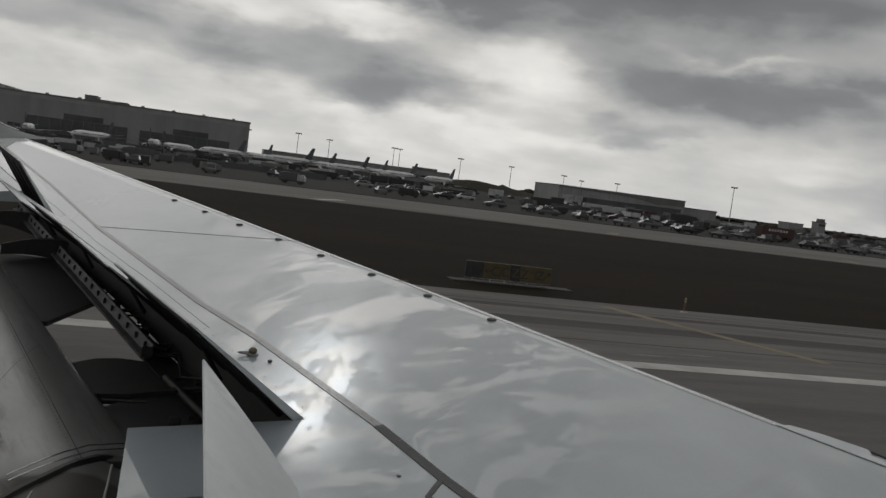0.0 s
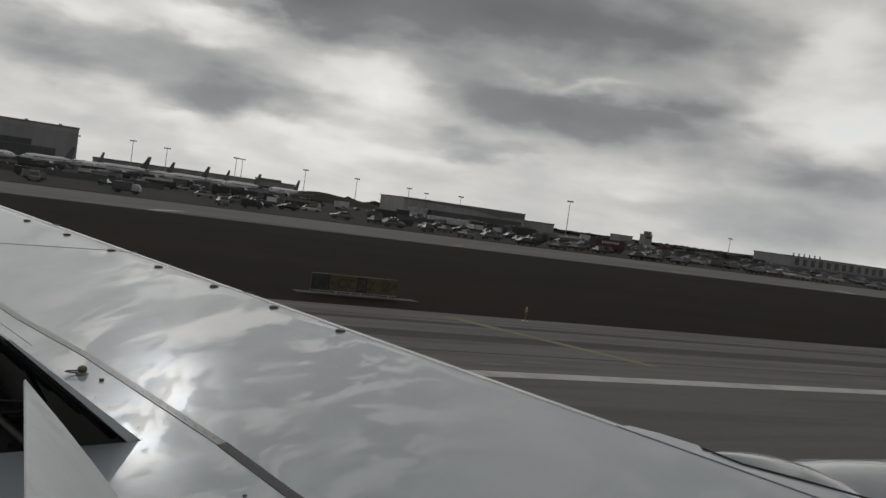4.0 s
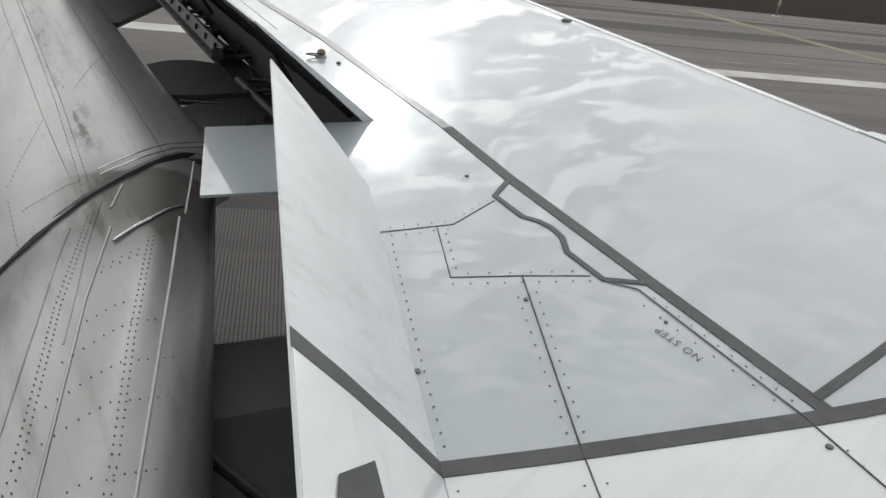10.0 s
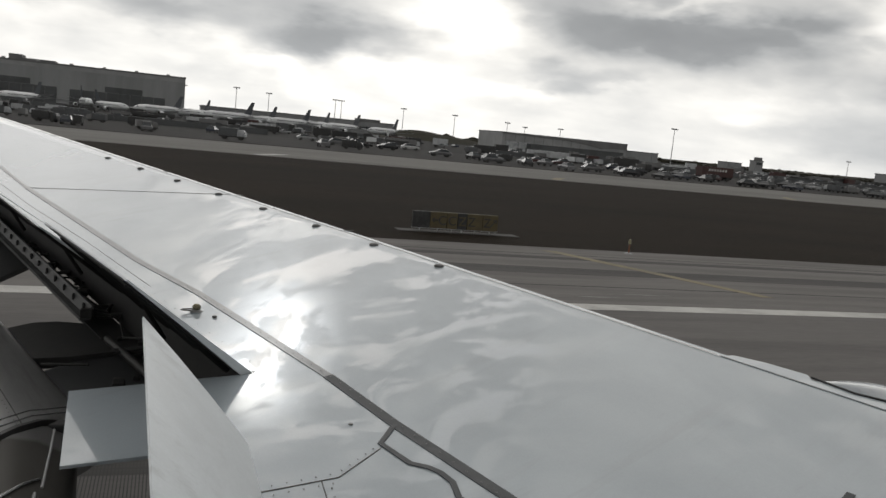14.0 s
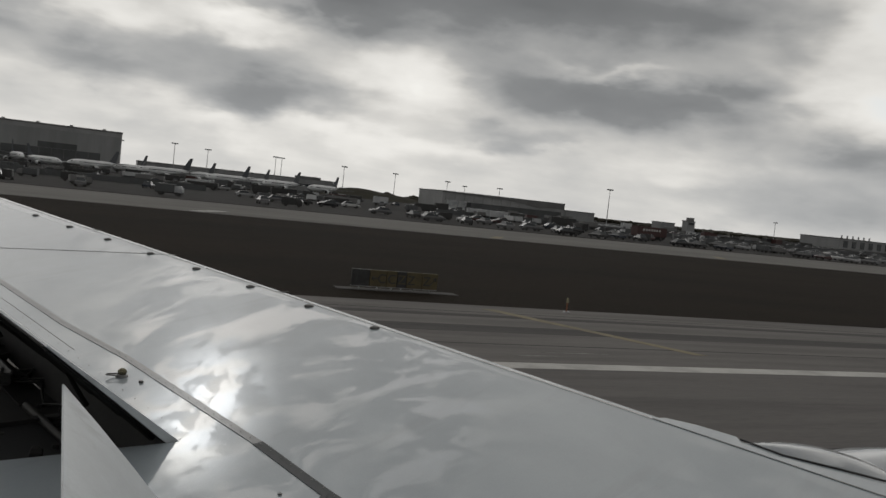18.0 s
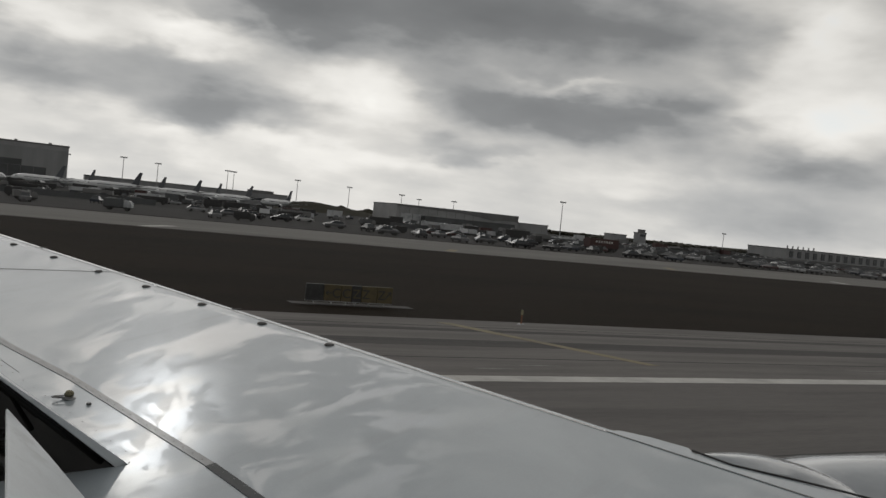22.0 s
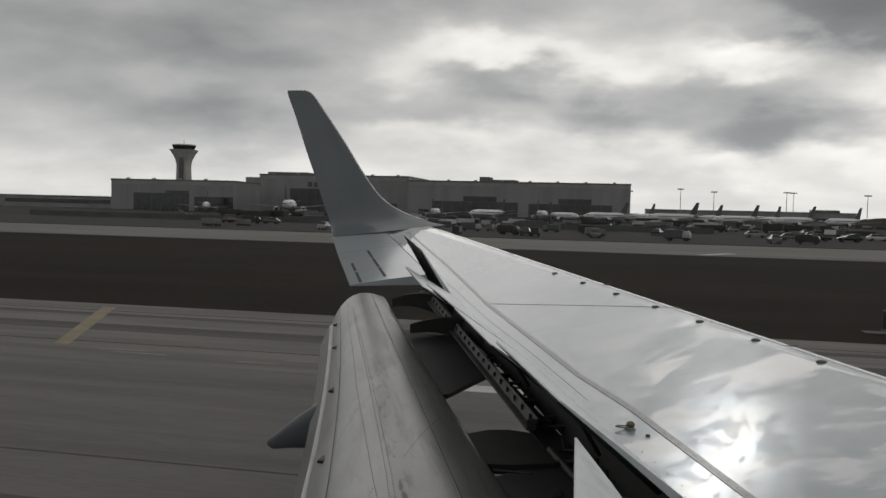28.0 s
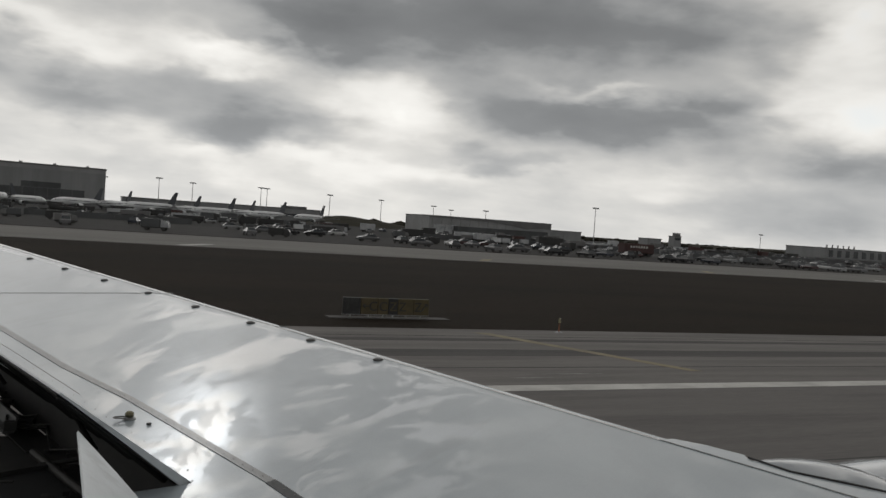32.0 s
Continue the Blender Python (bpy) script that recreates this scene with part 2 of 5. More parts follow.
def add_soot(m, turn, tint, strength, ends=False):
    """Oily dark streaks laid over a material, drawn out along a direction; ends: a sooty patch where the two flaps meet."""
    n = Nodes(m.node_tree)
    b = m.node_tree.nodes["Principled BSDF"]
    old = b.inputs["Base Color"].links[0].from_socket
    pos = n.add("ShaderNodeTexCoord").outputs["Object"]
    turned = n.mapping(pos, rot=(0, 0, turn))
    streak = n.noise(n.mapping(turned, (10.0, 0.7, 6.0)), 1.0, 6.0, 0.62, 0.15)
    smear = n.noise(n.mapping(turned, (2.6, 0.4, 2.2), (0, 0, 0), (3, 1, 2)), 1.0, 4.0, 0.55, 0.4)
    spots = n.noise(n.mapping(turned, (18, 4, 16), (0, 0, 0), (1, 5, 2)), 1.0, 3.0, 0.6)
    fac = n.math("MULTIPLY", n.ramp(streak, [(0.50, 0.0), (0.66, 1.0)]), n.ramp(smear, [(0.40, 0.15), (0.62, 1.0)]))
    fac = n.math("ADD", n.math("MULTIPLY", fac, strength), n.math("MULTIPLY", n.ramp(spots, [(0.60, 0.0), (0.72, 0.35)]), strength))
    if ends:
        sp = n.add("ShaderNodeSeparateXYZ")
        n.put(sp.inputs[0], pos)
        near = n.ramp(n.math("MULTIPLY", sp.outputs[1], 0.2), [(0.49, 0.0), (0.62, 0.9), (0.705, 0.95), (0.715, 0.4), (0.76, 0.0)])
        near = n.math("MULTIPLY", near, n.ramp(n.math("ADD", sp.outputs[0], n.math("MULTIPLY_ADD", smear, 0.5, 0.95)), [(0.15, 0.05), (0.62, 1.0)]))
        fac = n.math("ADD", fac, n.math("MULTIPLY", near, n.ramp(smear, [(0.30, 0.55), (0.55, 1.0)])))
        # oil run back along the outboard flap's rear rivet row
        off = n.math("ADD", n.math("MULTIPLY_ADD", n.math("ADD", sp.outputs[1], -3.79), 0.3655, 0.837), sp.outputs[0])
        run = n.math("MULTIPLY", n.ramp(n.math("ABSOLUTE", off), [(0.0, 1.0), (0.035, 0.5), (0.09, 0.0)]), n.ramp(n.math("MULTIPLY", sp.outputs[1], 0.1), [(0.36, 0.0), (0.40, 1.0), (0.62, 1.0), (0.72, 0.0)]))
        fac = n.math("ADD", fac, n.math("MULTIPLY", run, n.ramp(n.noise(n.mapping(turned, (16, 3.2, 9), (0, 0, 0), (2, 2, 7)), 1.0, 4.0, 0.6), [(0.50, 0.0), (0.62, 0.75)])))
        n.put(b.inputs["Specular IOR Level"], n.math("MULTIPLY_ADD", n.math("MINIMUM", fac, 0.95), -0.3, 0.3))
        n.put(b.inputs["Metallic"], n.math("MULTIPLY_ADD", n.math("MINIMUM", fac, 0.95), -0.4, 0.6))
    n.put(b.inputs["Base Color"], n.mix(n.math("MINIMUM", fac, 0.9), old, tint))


ROOTWHITE = material("root_white_paint", (0.70, 0.73, 0.75), 0.2, second=(0.62, 0.645, 0.66), scale=1.8, amount=0.9, grain=0.04, grain_scale=120, coat=0.6)
add_soot(ROOTWHITE, 0.9, (0.42, 0.42, 0.415), 0.22)
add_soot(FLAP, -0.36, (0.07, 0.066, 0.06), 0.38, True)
add_soot(WING, 1.1, (0.27, 0.275, 0.275), 0.14)
add_soot(SPOILER, 1.2, (0.20, 0.20, 0.195), 0.28)
RIVET = material("flush_rivet", (0.13, 0.125, 0.12), 0.5, second=(0.2, 0.19, 0.18), scale=25)
FLAPRIVET = material("flap_rivet", (0.17, 0.165, 0.16), 0.5, 0.3, second=(0.08, 0.075, 0.07), scale=25)
FLAPSEAL = material("flap_sealant", (0.46, 0.465, 0.47), 0.5, second=(0.36, 0.36, 0.36), scale=6, amount=0.9)
BEAMGREY = material("beam_primer", (0.07, 0.072, 0.073), 0.5, second=(0.035, 0.035, 0.035), scale=5, amount=0.9, grain=0.15)
WALKWAY = material("walkway_paint", (0.055, 0.059, 0.063), 0.55, second=(0.085, 0.088, 0.092), scale=7.0, amount=0.9, grain=0.3, grain_scale=200)
CREASE = material("sealant_grey", (0.17, 0.172, 0.17), 0.3, second=(0.13, 0.135, 0.135), scale=5.0, grain=0.1, coat=0.5, coat_rough=0.16)
SEAM = material("seam_dark", (0.08, 0.078, 0.075), 0.7, second=(0.16, 0.145, 0.125), scale=9.0)
FASTENER = material("fastener_steel", (0.16, 0.16, 0.16), 0.45, 0.6, second=(0.08, 0.075, 0.07), scale=30)
METAL = material("bare_metal", (0.62, 0.63, 0.64), 0.25, 0.9, second=(0.5, 0.5, 0.5), scale=4.0, rough_var=0.15)
# near-black: the shade inside cove and slots is put into this colour
DARK = material("cavity_shade", (0.011, 0.011, 0.011), 0.7, second=(0.02, 0.019, 0.018), scale=6.0, amount=0.8, grain=0.3, grain_scale=70)
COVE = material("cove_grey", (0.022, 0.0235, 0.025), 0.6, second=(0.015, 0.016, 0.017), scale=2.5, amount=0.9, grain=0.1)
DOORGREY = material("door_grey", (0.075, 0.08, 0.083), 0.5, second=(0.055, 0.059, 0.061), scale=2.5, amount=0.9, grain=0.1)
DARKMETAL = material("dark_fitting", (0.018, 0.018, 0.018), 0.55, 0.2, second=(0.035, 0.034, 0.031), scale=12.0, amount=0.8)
BRASS = material("brass_fitting", (0.17, 0.155, 0.10), 0.25, 0.8, second=(0.12, 0.11, 0.075), scale=20)
FUSE = material("fuselage_white", (0.74, 0.75, 0.76), 0.3, second=(0.68, 0.69, 0.70), scale=1.5, coat=0.2)
# wing grey darkened: the shade on the winglet's inboard face is in the colour
WINGLET = material("winglet_shaded_paint", (0.115, 0.133, 0.145), 0.35, second=(0.098, 0.114, 0.124), scale=1.2, amount=0.9, grain=0.04, grain_scale=120, rough_var=0.1, coat=0.8, spec=0.3, coat_rough=0.10)
TIPPAINT = material("wing_tip_paint", (0.41, 0.457, 0.49), 0.30, second=(0.34, 0.38, 0.41), scale=1.3, amount=1.0, grain=0.04, grain_scale=140, rough_var=0.08, coat=0.8, spec=0.3, coat_rough=0.16)
FAIRING = material("fairing_paint", (0.115, 0.133, 0.145), 0.42, second=(0.09, 0.105, 0.115), scale=1.2, amount=0.9, rough_var=0.1)
NACELLE = material("nacelle_paint", (0.38, 0.41, 0.44), 0.25, second=(0.32, 0.345, 0.37), scale=1.6, coat=0.7)
RUBBER = material("tyre_rubber", (0.03, 0.03, 0.03), 0.8, second=(0.05, 0.048, 0.045), scale=8)
ASPHALT = material("runway_asphalt", (0.175, 0.166, 0.160), 0.85, second=(0.13, 0.124, 0.12), scale=0.75, amount=0.8, grain=0.2, grain_scale=22, bump=0.004, bump_scale=40, stretch=(0.10, 1, 1), spec=0.12)
SHOULDER = material("shoulder_asphalt", (0.205, 0.195, 0.186), 0.88, second=(0.14, 0.133, 0.128), scale=0.9, amount=0.8, grain=0.2, grain_scale=22, bump=0.004, bump_scale=40, stretch=(0.10, 1, 1), spec=0.12)
TAXI = material("taxiway_concrete", (0.20, 0.194, 0.182), 0.85, second=(0.15, 0.145, 0.137), scale=0.12, amount=0.9, grain=0.25, grain_scale=8, stretch=(0.3, 1, 1), spec=0.12)
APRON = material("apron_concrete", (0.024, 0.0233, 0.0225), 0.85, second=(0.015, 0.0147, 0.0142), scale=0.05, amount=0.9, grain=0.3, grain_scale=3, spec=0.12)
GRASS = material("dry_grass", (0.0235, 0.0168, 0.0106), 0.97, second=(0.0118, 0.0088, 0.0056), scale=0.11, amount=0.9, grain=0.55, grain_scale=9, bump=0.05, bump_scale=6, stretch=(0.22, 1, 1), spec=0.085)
LINE = material("white_marking", (0.60, 0.59, 0.56), 0.75, second=(0.42, 0.41, 0.39), scale=0.9, amount=0.8, grain=0.3, grain_scale=30)
YELLOW = material("yellow_marking", (0.27, 0.23, 0.135), 0.8, second=(0.19, 0.165, 0.11), scale=1.2, amount=0.9, grain=0.35, grain_scale=25)
WORN = material("worn_paint", (0.24, 0.235, 0.222), 0.8, second=(0.15, 0.147, 0.14), scale=2.0, amount=0.9, grain=0.35, grain_scale=18)
DIRTBAND = material("rubbered_asphalt", (0.105, 0.100, 0.097), 0.8, second=(0.075, 0.072, 0.07), scale=0.8, amount=0.9, grain=0.3, grain_scale=22, stretch=(0.03, 1, 1), spec=0.12)
LOT = material("lot_asphalt", (0.052, 0.05, 0.049), 0.9, second=(0.035, 0.034, 0.033), scale=0.25, amount=0.9, grain=0.3, grain_scale=9, spec=0.1)
TAR = material("tar_joint", (0.028, 0.027, 0.027), 0.8, second=(0.045, 0.044, 0.042), scale=3)
HANGAR = material("hangar_cladding", (0.245, 0.25, 0.255), 0.6, second=(0.205, 0.209, 0.213), scale=0.08, grain=0.1, grain_scale=2, stretch=(1, 1, 0.1))
HANGAR_D = material("hangar_door_cladding", (0.075, 0.079, 0.083), 0.6, second=(0.055, 0.058, 0.06), scale=0.1, grain=0.1, grain_scale=2)
FASCIA = material("fascia_sheet", (0.27, 0.273, 0.275), 0.55, second=(0.22, 0.223, 0.225), scale=0.1)
GLASSD = material("dark_glazing", (0.02, 0.024, 0.028), 0.15, second=(0.04, 0.045, 0.05), scale=0.3)
ROOF = material("roof_sheet", (0.15, 0.15, 0.15), 0.7, second=(0.11, 0.11, 0.11), scale=0.1)
CONCRETE = material("tower_concrete", (0.42, 0.415, 0.40), 0.75, second=(0.34, 0.335, 0.325), scale=0.1, grain=0.1, grain_scale=1)
JETWHITE = material("jet_white", (0.50, 0.51, 0.52), 0.3, second=(0.55, 0.56, 0.57), scale=0.4)
JETTAIL = material("jet_tail_blue", (0.022, 0.027, 0.036), 0.45, second=(0.032, 0.038, 0.048), scale=0.6)
JETGREY = material("jet_grey", (0.38, 0.39, 0.40), 0.4, second=(0.25, 0.26, 0.27), scale=0.5)
STEEL = material("galvanised_steel", (0.33, 0.335, 0.34), 0.45, 0.6, second=(0.25, 0.25, 0.25), scale=2)
RED = material("faded_red_paint", (0.05, 0.016, 0.014), 0.6, second=(0.035, 0.014, 0.013), scale=1.2, amount=0.8)
SIGNY = material("sign_yellow", (0.085, 0.066, 0.027), 0.6, second=(0.065, 0.05, 0.022), scale=3)
BLACK = material("sign_black", (0.015, 0.015, 0.015), 0.5, second=(0.03, 0.03, 0.03), scale=5)
ORANGE = material("orange_marker", (0.20, 0.07, 0.03), 0.5, second=(0.14, 0.06, 0.03), scale=9)
TREE = material("winter_trees", (0.035, 0.034, 0.026), 0.95, second=(0.055, 0.05, 0.038), scale=0.3, amount=0.9, spec=0.1)
CARPAINTS = [material("car_" + k, c, 0.25, 0.1, second=tuple(0.8 * v for v in c), scale=1.5, coat=0.4) for k, c in
             (("white", (0.5, 0.5, 0.5)), ("black", (0.02, 0.02, 0.022)), ("silver", (0.27, 0.275, 0.28)), ("grey", (0.12, 0.12, 0.125)), ("dark_red", (0.045, 0.02, 0.02)), ("blue", (0.025, 0.03, 0.042)))]


# ---------------------------------------------------------------- mesh helpers
def link(name, bm, mat, parent=None, smooth=False):
    me = bpy.data.meshes.new(name)
    bm.normal_update()
    bm.to_mesh(me)
    bm.free()
    for p in me.polygons:
        p.use_smooth = smooth
    if smooth:
        me.set_sharp_from_angle(angle=radians(35))
    me.materials.append(mat)
    ob = new(name, me)
    if parent is not None:
        ob.parent = parent
    return ob


def part(name, bm, mat, parent, label="", smooth=False):
    ob = link(name, bm, mat, parent, smooth)
    if label:
        tagged(ob, label)
    return ob


def thing(name, label, category, group="", kind="", at=(0, 0, 0)):
    e = new(name)
    e.location = at
    e.empty_display_size = 0.2
    return tagged(e, label, category, group, kind)


def add_box(bm, lo, hi, bevel=0.0):
    x0, y0, z0 = lo
    x1, y1, z1 = hi
    r = bmesh.ops.create_cube(bm, size=1.0, matrix=Matrix.Translation(((x0 + x1) / 2, (y0 + y1) / 2, (z0 + z1) / 2)) @ Matrix.Diagonal((x1 - x0, y1 - y0, z1 - z0, 1)))
    if bevel:
        es = {e for v in r["verts"] for e in v.link_edges}
        bmesh.ops.bevel(bm, geom=list(es), offset=bevel, segments=2, affect="EDGES", profile=0.6)
    return bm


def box(lo, hi, bevel=0.0):
    return add_box(bmesh.new(), lo, hi, bevel)


def add_rod(bm, a, b, r, r2=None, seg=12):
    a, b = Vector(a), Vector(b)
    d = b - a
    bmesh.ops.create_cone(bm, cap_ends=True, segments=seg, radius1=r, radius2=r if r2 is None else r2, depth=d.length,
                          matrix=Matrix.Translation((a + b) / 2) @ d.to_track_quat("Z", "Y").to_matrix().to_4x4())
    return bm


def rod(a, b, r, r2=None, seg=12):
    return add_rod(bmesh.new(), a, b, r, r2, seg)


def add_loft(bm, rings, closed=True, caps=True):
    """Skin through rings of equal length."""
    vs = [[bm.verts.new(p) for p in ring] for ring in rings]
    n = len(vs[0])
    for a, b in zip(vs, vs[1:]):
        for i in range(n if closed else n - 1):
            j = (i + 1) % n
            bm.faces.new((a[i], a[j], b[j], b[i]))
    if caps and closed:
        bm.faces.new(vs[0][::-1])
        bm.faces.new(vs[-1])
    bmesh.ops.recalc_face_normals(bm, faces=bm.faces[:])
    return bm


def loft(rings, closed=True, caps=True):
    return add_loft(bmesh.new(), rings, closed, caps)


def add_slab(bm, pts, thick, up=None):
    """A plate: polygon pts (upper face) and its thickness downwards along up."""
    pts = [Vector(p) for p in pts]
    nrm = (pts[1] - pts[0]).cross(pts[2] - pts[0]).normalized() if up is None else Vector(up).normalized()
    top = [bm.verts.new(p) for p in pts]
    bot = [bm.verts.new(p - nrm * thick) for p in pts]
    bm.faces.new(top)
    bm.faces.new(bot[::-1])
    for i in range(len(pts)):
        j = (i + 1) % len(pts)
        bm.faces.new((top[j], top[i], bot[i], bot[j]))
    bmesh.ops.recalc_face_normals(bm, faces=bm.faces[:])
    return bm


def slab(pts, thick, up=None):
    return add_slab(bmesh.new(), pts, thick, up)


def tube(pts, r, seg=8, close=False):
    """One bent round rod through pts."""
    pts = [Vector(p) for p in pts]
    rings = []
    n = len(pts)
    for i, p in enumerate(pts):
        a, c = (pts[(i - 1) % n], pts[(i + 1) % n]) if close else (pts[max(0, i - 1)], pts[min(n - 1, i + 1)])
        q = (c - a).to_track_quat("Z", "Y")
        rings.append([p + q @ Vector((r * math.cos(2 * math.pi * k / seg), r * math.sin(2 * math.pi * k / seg), 0)) for k in range(seg)])
    if close:
        rings.append(rings[0])
    return loft(rings, caps=not close)


def lathe(profile, axis_at, axis="X", seg=32):
    """Turned body: profile of (along, radius) round an axis."""
    rings = []
    for s, r in profile:
        ring = []
        for k in range(seg):
            a = 2 * math.pi * k / seg
            q = (s, r * math.cos(a), r * math.sin(a)) if axis == "X" else (r * math.cos(a), r * math.sin(a), s)
            ring.append(Vector(axis_at) + Vector(q))
        rings.append(ring)
    return loft(rings)


# ---------------------------------------------------------------- the ground
def strip(name, x0, x1, y0, y1, z, mat, label, category="ground", kind="structure", thick=0.3):
    return tagged(link(name, box((x0, y0, z - thick), (x1, y1, z)), mat), label, category, kind=kind)


ground = bmesh.new()
bmesh.ops.create_grid(ground, x_segments=40, y_segments=40, size=4600)
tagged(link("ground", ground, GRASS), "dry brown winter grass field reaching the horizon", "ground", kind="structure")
strip("road_runway", -900, 900, -26, 19.62, 0.02, ASPHALT, "dark grey worn asphalt runway with tyre streaks", "runway")
strip("road_shoulder", -900, 900, 19.63, 30.6, 0.016, SHOULDER, "lighter grey runway shoulder asphalt beside the grass", "runway shoulder")
strip("road_taxiway", -900, 900, 95, 131.5, 0.03, TAXI, "pale concrete taxiway running along the grass", "taxiway")
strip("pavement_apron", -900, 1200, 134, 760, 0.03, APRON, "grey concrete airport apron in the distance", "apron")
strip("road_service", -420, 900, 134.5, 206, 0.036, LOT, "dark asphalt service road and vehicle lot", "service road", thick=0.2)
strip("trim_runway_edge_line", -4.6, 500, 18.82, 19.52, 0.0245, LINE, "long painted white runway edge line", "marking", thick=0.006)
for y, wd in ((22.1, 0.08), (24.9, 0.22), (12.0, 0.07), (28.6, 0.07)):
    strip("trim_tar_joint", -500, 500, y, y + wd, 0.0215, TAR, "black sealed tar joint along the asphalt", "joint", thick=0.006)
strip("trim_taxiway_edge", -500, 500, 94.0, 94.95, 0.02, SHOULDER, "darker shoulder strip along the taxiway", "marking", thick=0.05)


for y, wd in ((24.2, 1.3), (27.4, 0.6), (9.4, 0.7)):
    strip("trim_rubber_band", -500, 500, y, y + wd, 0.0206, DIRTBAND, "darker rubbered band along the asphalt", "marking", thick=0.006)


def quad_prism(pts, z, thick=0.006):
    return slab([(x, y, z) for x, y in pts], thick, (0, 0, 1))


for i in range(-6, 10):
    x = 14.2 + 34.0 * i
    for y0, y1 in ((21.4, 29.6),):
        tagged(link("shoulder_chevron", quad_prism([(x + 3.9, y0), (x + 4.4, y0), (x + 0.6, y1), (x, y1)], 0.0225), YELLOW), "faded yellow diagonal shoulder stripe on the asphalt", "marking", "shoulder stripes", kind="structure")
for i in range(-9, 14):
    x = 6.0 + 21.0 * i
    for dx, y, ln in ((0, 21.1, 2.6), (1.2, 20.75, 2.0), (6.2, 21.05, 2.4), (5.0, 20.5, 1.5)):
        tagged(link("worn_patch", quad_prism([(x + dx, y), (x + dx + ln * 0.4, y - 0.07), (x + dx + ln, y - 0.02), (x + dx + ln * 0.9, y + 0.09), (x + dx + ln * 0.3, y + 0.11)], 0.0212), WORN), "short worn pale paint fleck on the shoulder", "marking", "paint flecks", kind="structure")


for i in range(-7, 10):
    x = 9.0 + 37.0 * i
    tagged(link("taxiway_mark", quad_prism([(x, 95.6), (x + 1.4, 95.6), (x + 5.2, 102.0), (x + 3.8, 102.0)], 0.034), LINE if i % 3 == 0 else YELLOW), "faded diagonal paint mark on the taxiway edge", "marking", "taxiway marks", kind="structure")


bm = bmesh.new()
for i in range(190):
    add_slab(bm, [(-4.2 + 0.038 * i, 2.5, 0.0208), (-4.2 + 0.038 * i + 0.012, 2.5, 0.0208), (-4.2 + 0.038 * i + 0.012, 10.5, 0.0208), (-4.2 + 0.038 * i, 10.5, 0.0208)], 0.004, (0, 0, 1))
tagged(link("runway_grooves", bm, TAR), "fine parallel grooves cut across the runway", "grooves", kind="stuff")


def edge_light(x, y):
    e = thing("runway_light", "small orange runway edge marker post on the shoulder", "runway light", "runway edge lights", at=(x, y, 0.016))
    part("base", rod((0, 0, 0), (0, 0, 0.05), 0.16, 0.13, 14), STEEL, e)
    part("post", rod((0, 0, 0.05), (0, 0, 0.42), 0.03), ORANGE, e)
    part("lamp", rod((0, 0, 0.42), (0, 0, 0.62), 0.07, 0.045, 14), BRASS, e)
    return e


first_light = edge_light(18.3, 29.9)
for k in (-4, -3, -2, -1, 1, 2, 3):
    copy_thing(first_light, Matrix.Translation((18.3 + 61 * k, 29.9, 0.016)))


# ---------------------------------------------------------------- the aircraft the eye sits in
def W(x, y, z):
    """A point of the wing, given in wing units from the eye."""
    return Vector((x * WS, y * WS, EYE + z * WS))


def le(y):
    return 4.83 - 0.504 * y


def dots(y):
    return 4.762 - 0.5206 * y


def crease(y):
    return 2.463 - 0.411 * y


HINGE = ((4.17, 0.48), (5.61, -0.11), (6.94, -0.65), (8.27, -1.23), (9.72, -1.80), (11.2, -2.38), (17.2, -4.75))


def along(table, y):
    for (y0, x0), (y1, x1) in zip(table, table[1:]):
        if y <= y1 or (y1, x1) == table[-1]:
            return x0 + (x1 - x0) * (y - y0) / (y1 - y0)


def hinge(y):
    return along(HINGE, y)


def top(x, y, lift=0.0):
    """Height of the wing's upper surface."""
    xc, xd = crease(y), dots(y)
    k = min(1.0, max(0.0, (x - xc) / max(0.05, xd - xc)))
    bend = 0.9 * (k * k / 0.12 if k < 0.06 else k - 0.03)
    return -1.848 + 0.103 * x + 0.114 * y + 0.0766 * bend + lift


def T(x, y, lift=0.0):
    return W(x, y, top(x, y, lift))


def thick(y):
    return max(0.12, 0.62 - 0.032 * y)


airliner = thing("airliner", "white airliner with raised spoilers and lowered flaps on the runway", "aircraft")
wing = part("wing", bmesh.new(), WING, airliner, "glossy off-white wing with rows of fasteners")


def wing_skin(y0, y1, aft, n, m=22, aft_thick=None, front=0.10):
    """A closed stretch of wing from the aft edge to the slat, with its lower side."""
    rings = []
    for i in range(n + 1):
        y = y0 + (y1 - y0) * i / n
        xa, xf = aft(y), le(y) - front
        up_pts = [T(xa + (xf - xa) * k / m, y) for k in range(m + 1)]
        t = thick(y)
        low = []
        for k in range(m + 1):
            x = xf + (xa - xf) * k / m
            f = k / m
            d = (t * math.sin(math.pi * (0.16 + 0.62 * f)) if aft_thick is None else aft_thick + t * 0.8 * max(0.0, 0.75 - f))
            low.append(W(x, y, top(x, y) - d))
        rings.append(up_pts + low)
    return loft(rings)


part("skin", wing_skin(-0.9, 3.46, lambda y: 0.56 - 0.048 * y, 10, 44), WING, wing, smooth=True)
part("skin", wing_skin(3.46, 4.17, lambda y: -0.33 - 0.06 * (y - 3.46), 3, 44, aft_thick=0.014), WING, wing, smooth=True)
part("skin", wing_skin(4.17, 11.2, hinge, 24, 44), WING, wing, smooth=True)
part("skin", wing_skin(11.2, 16.7, hinge, 14, 44), WING, wing, smooth=True)

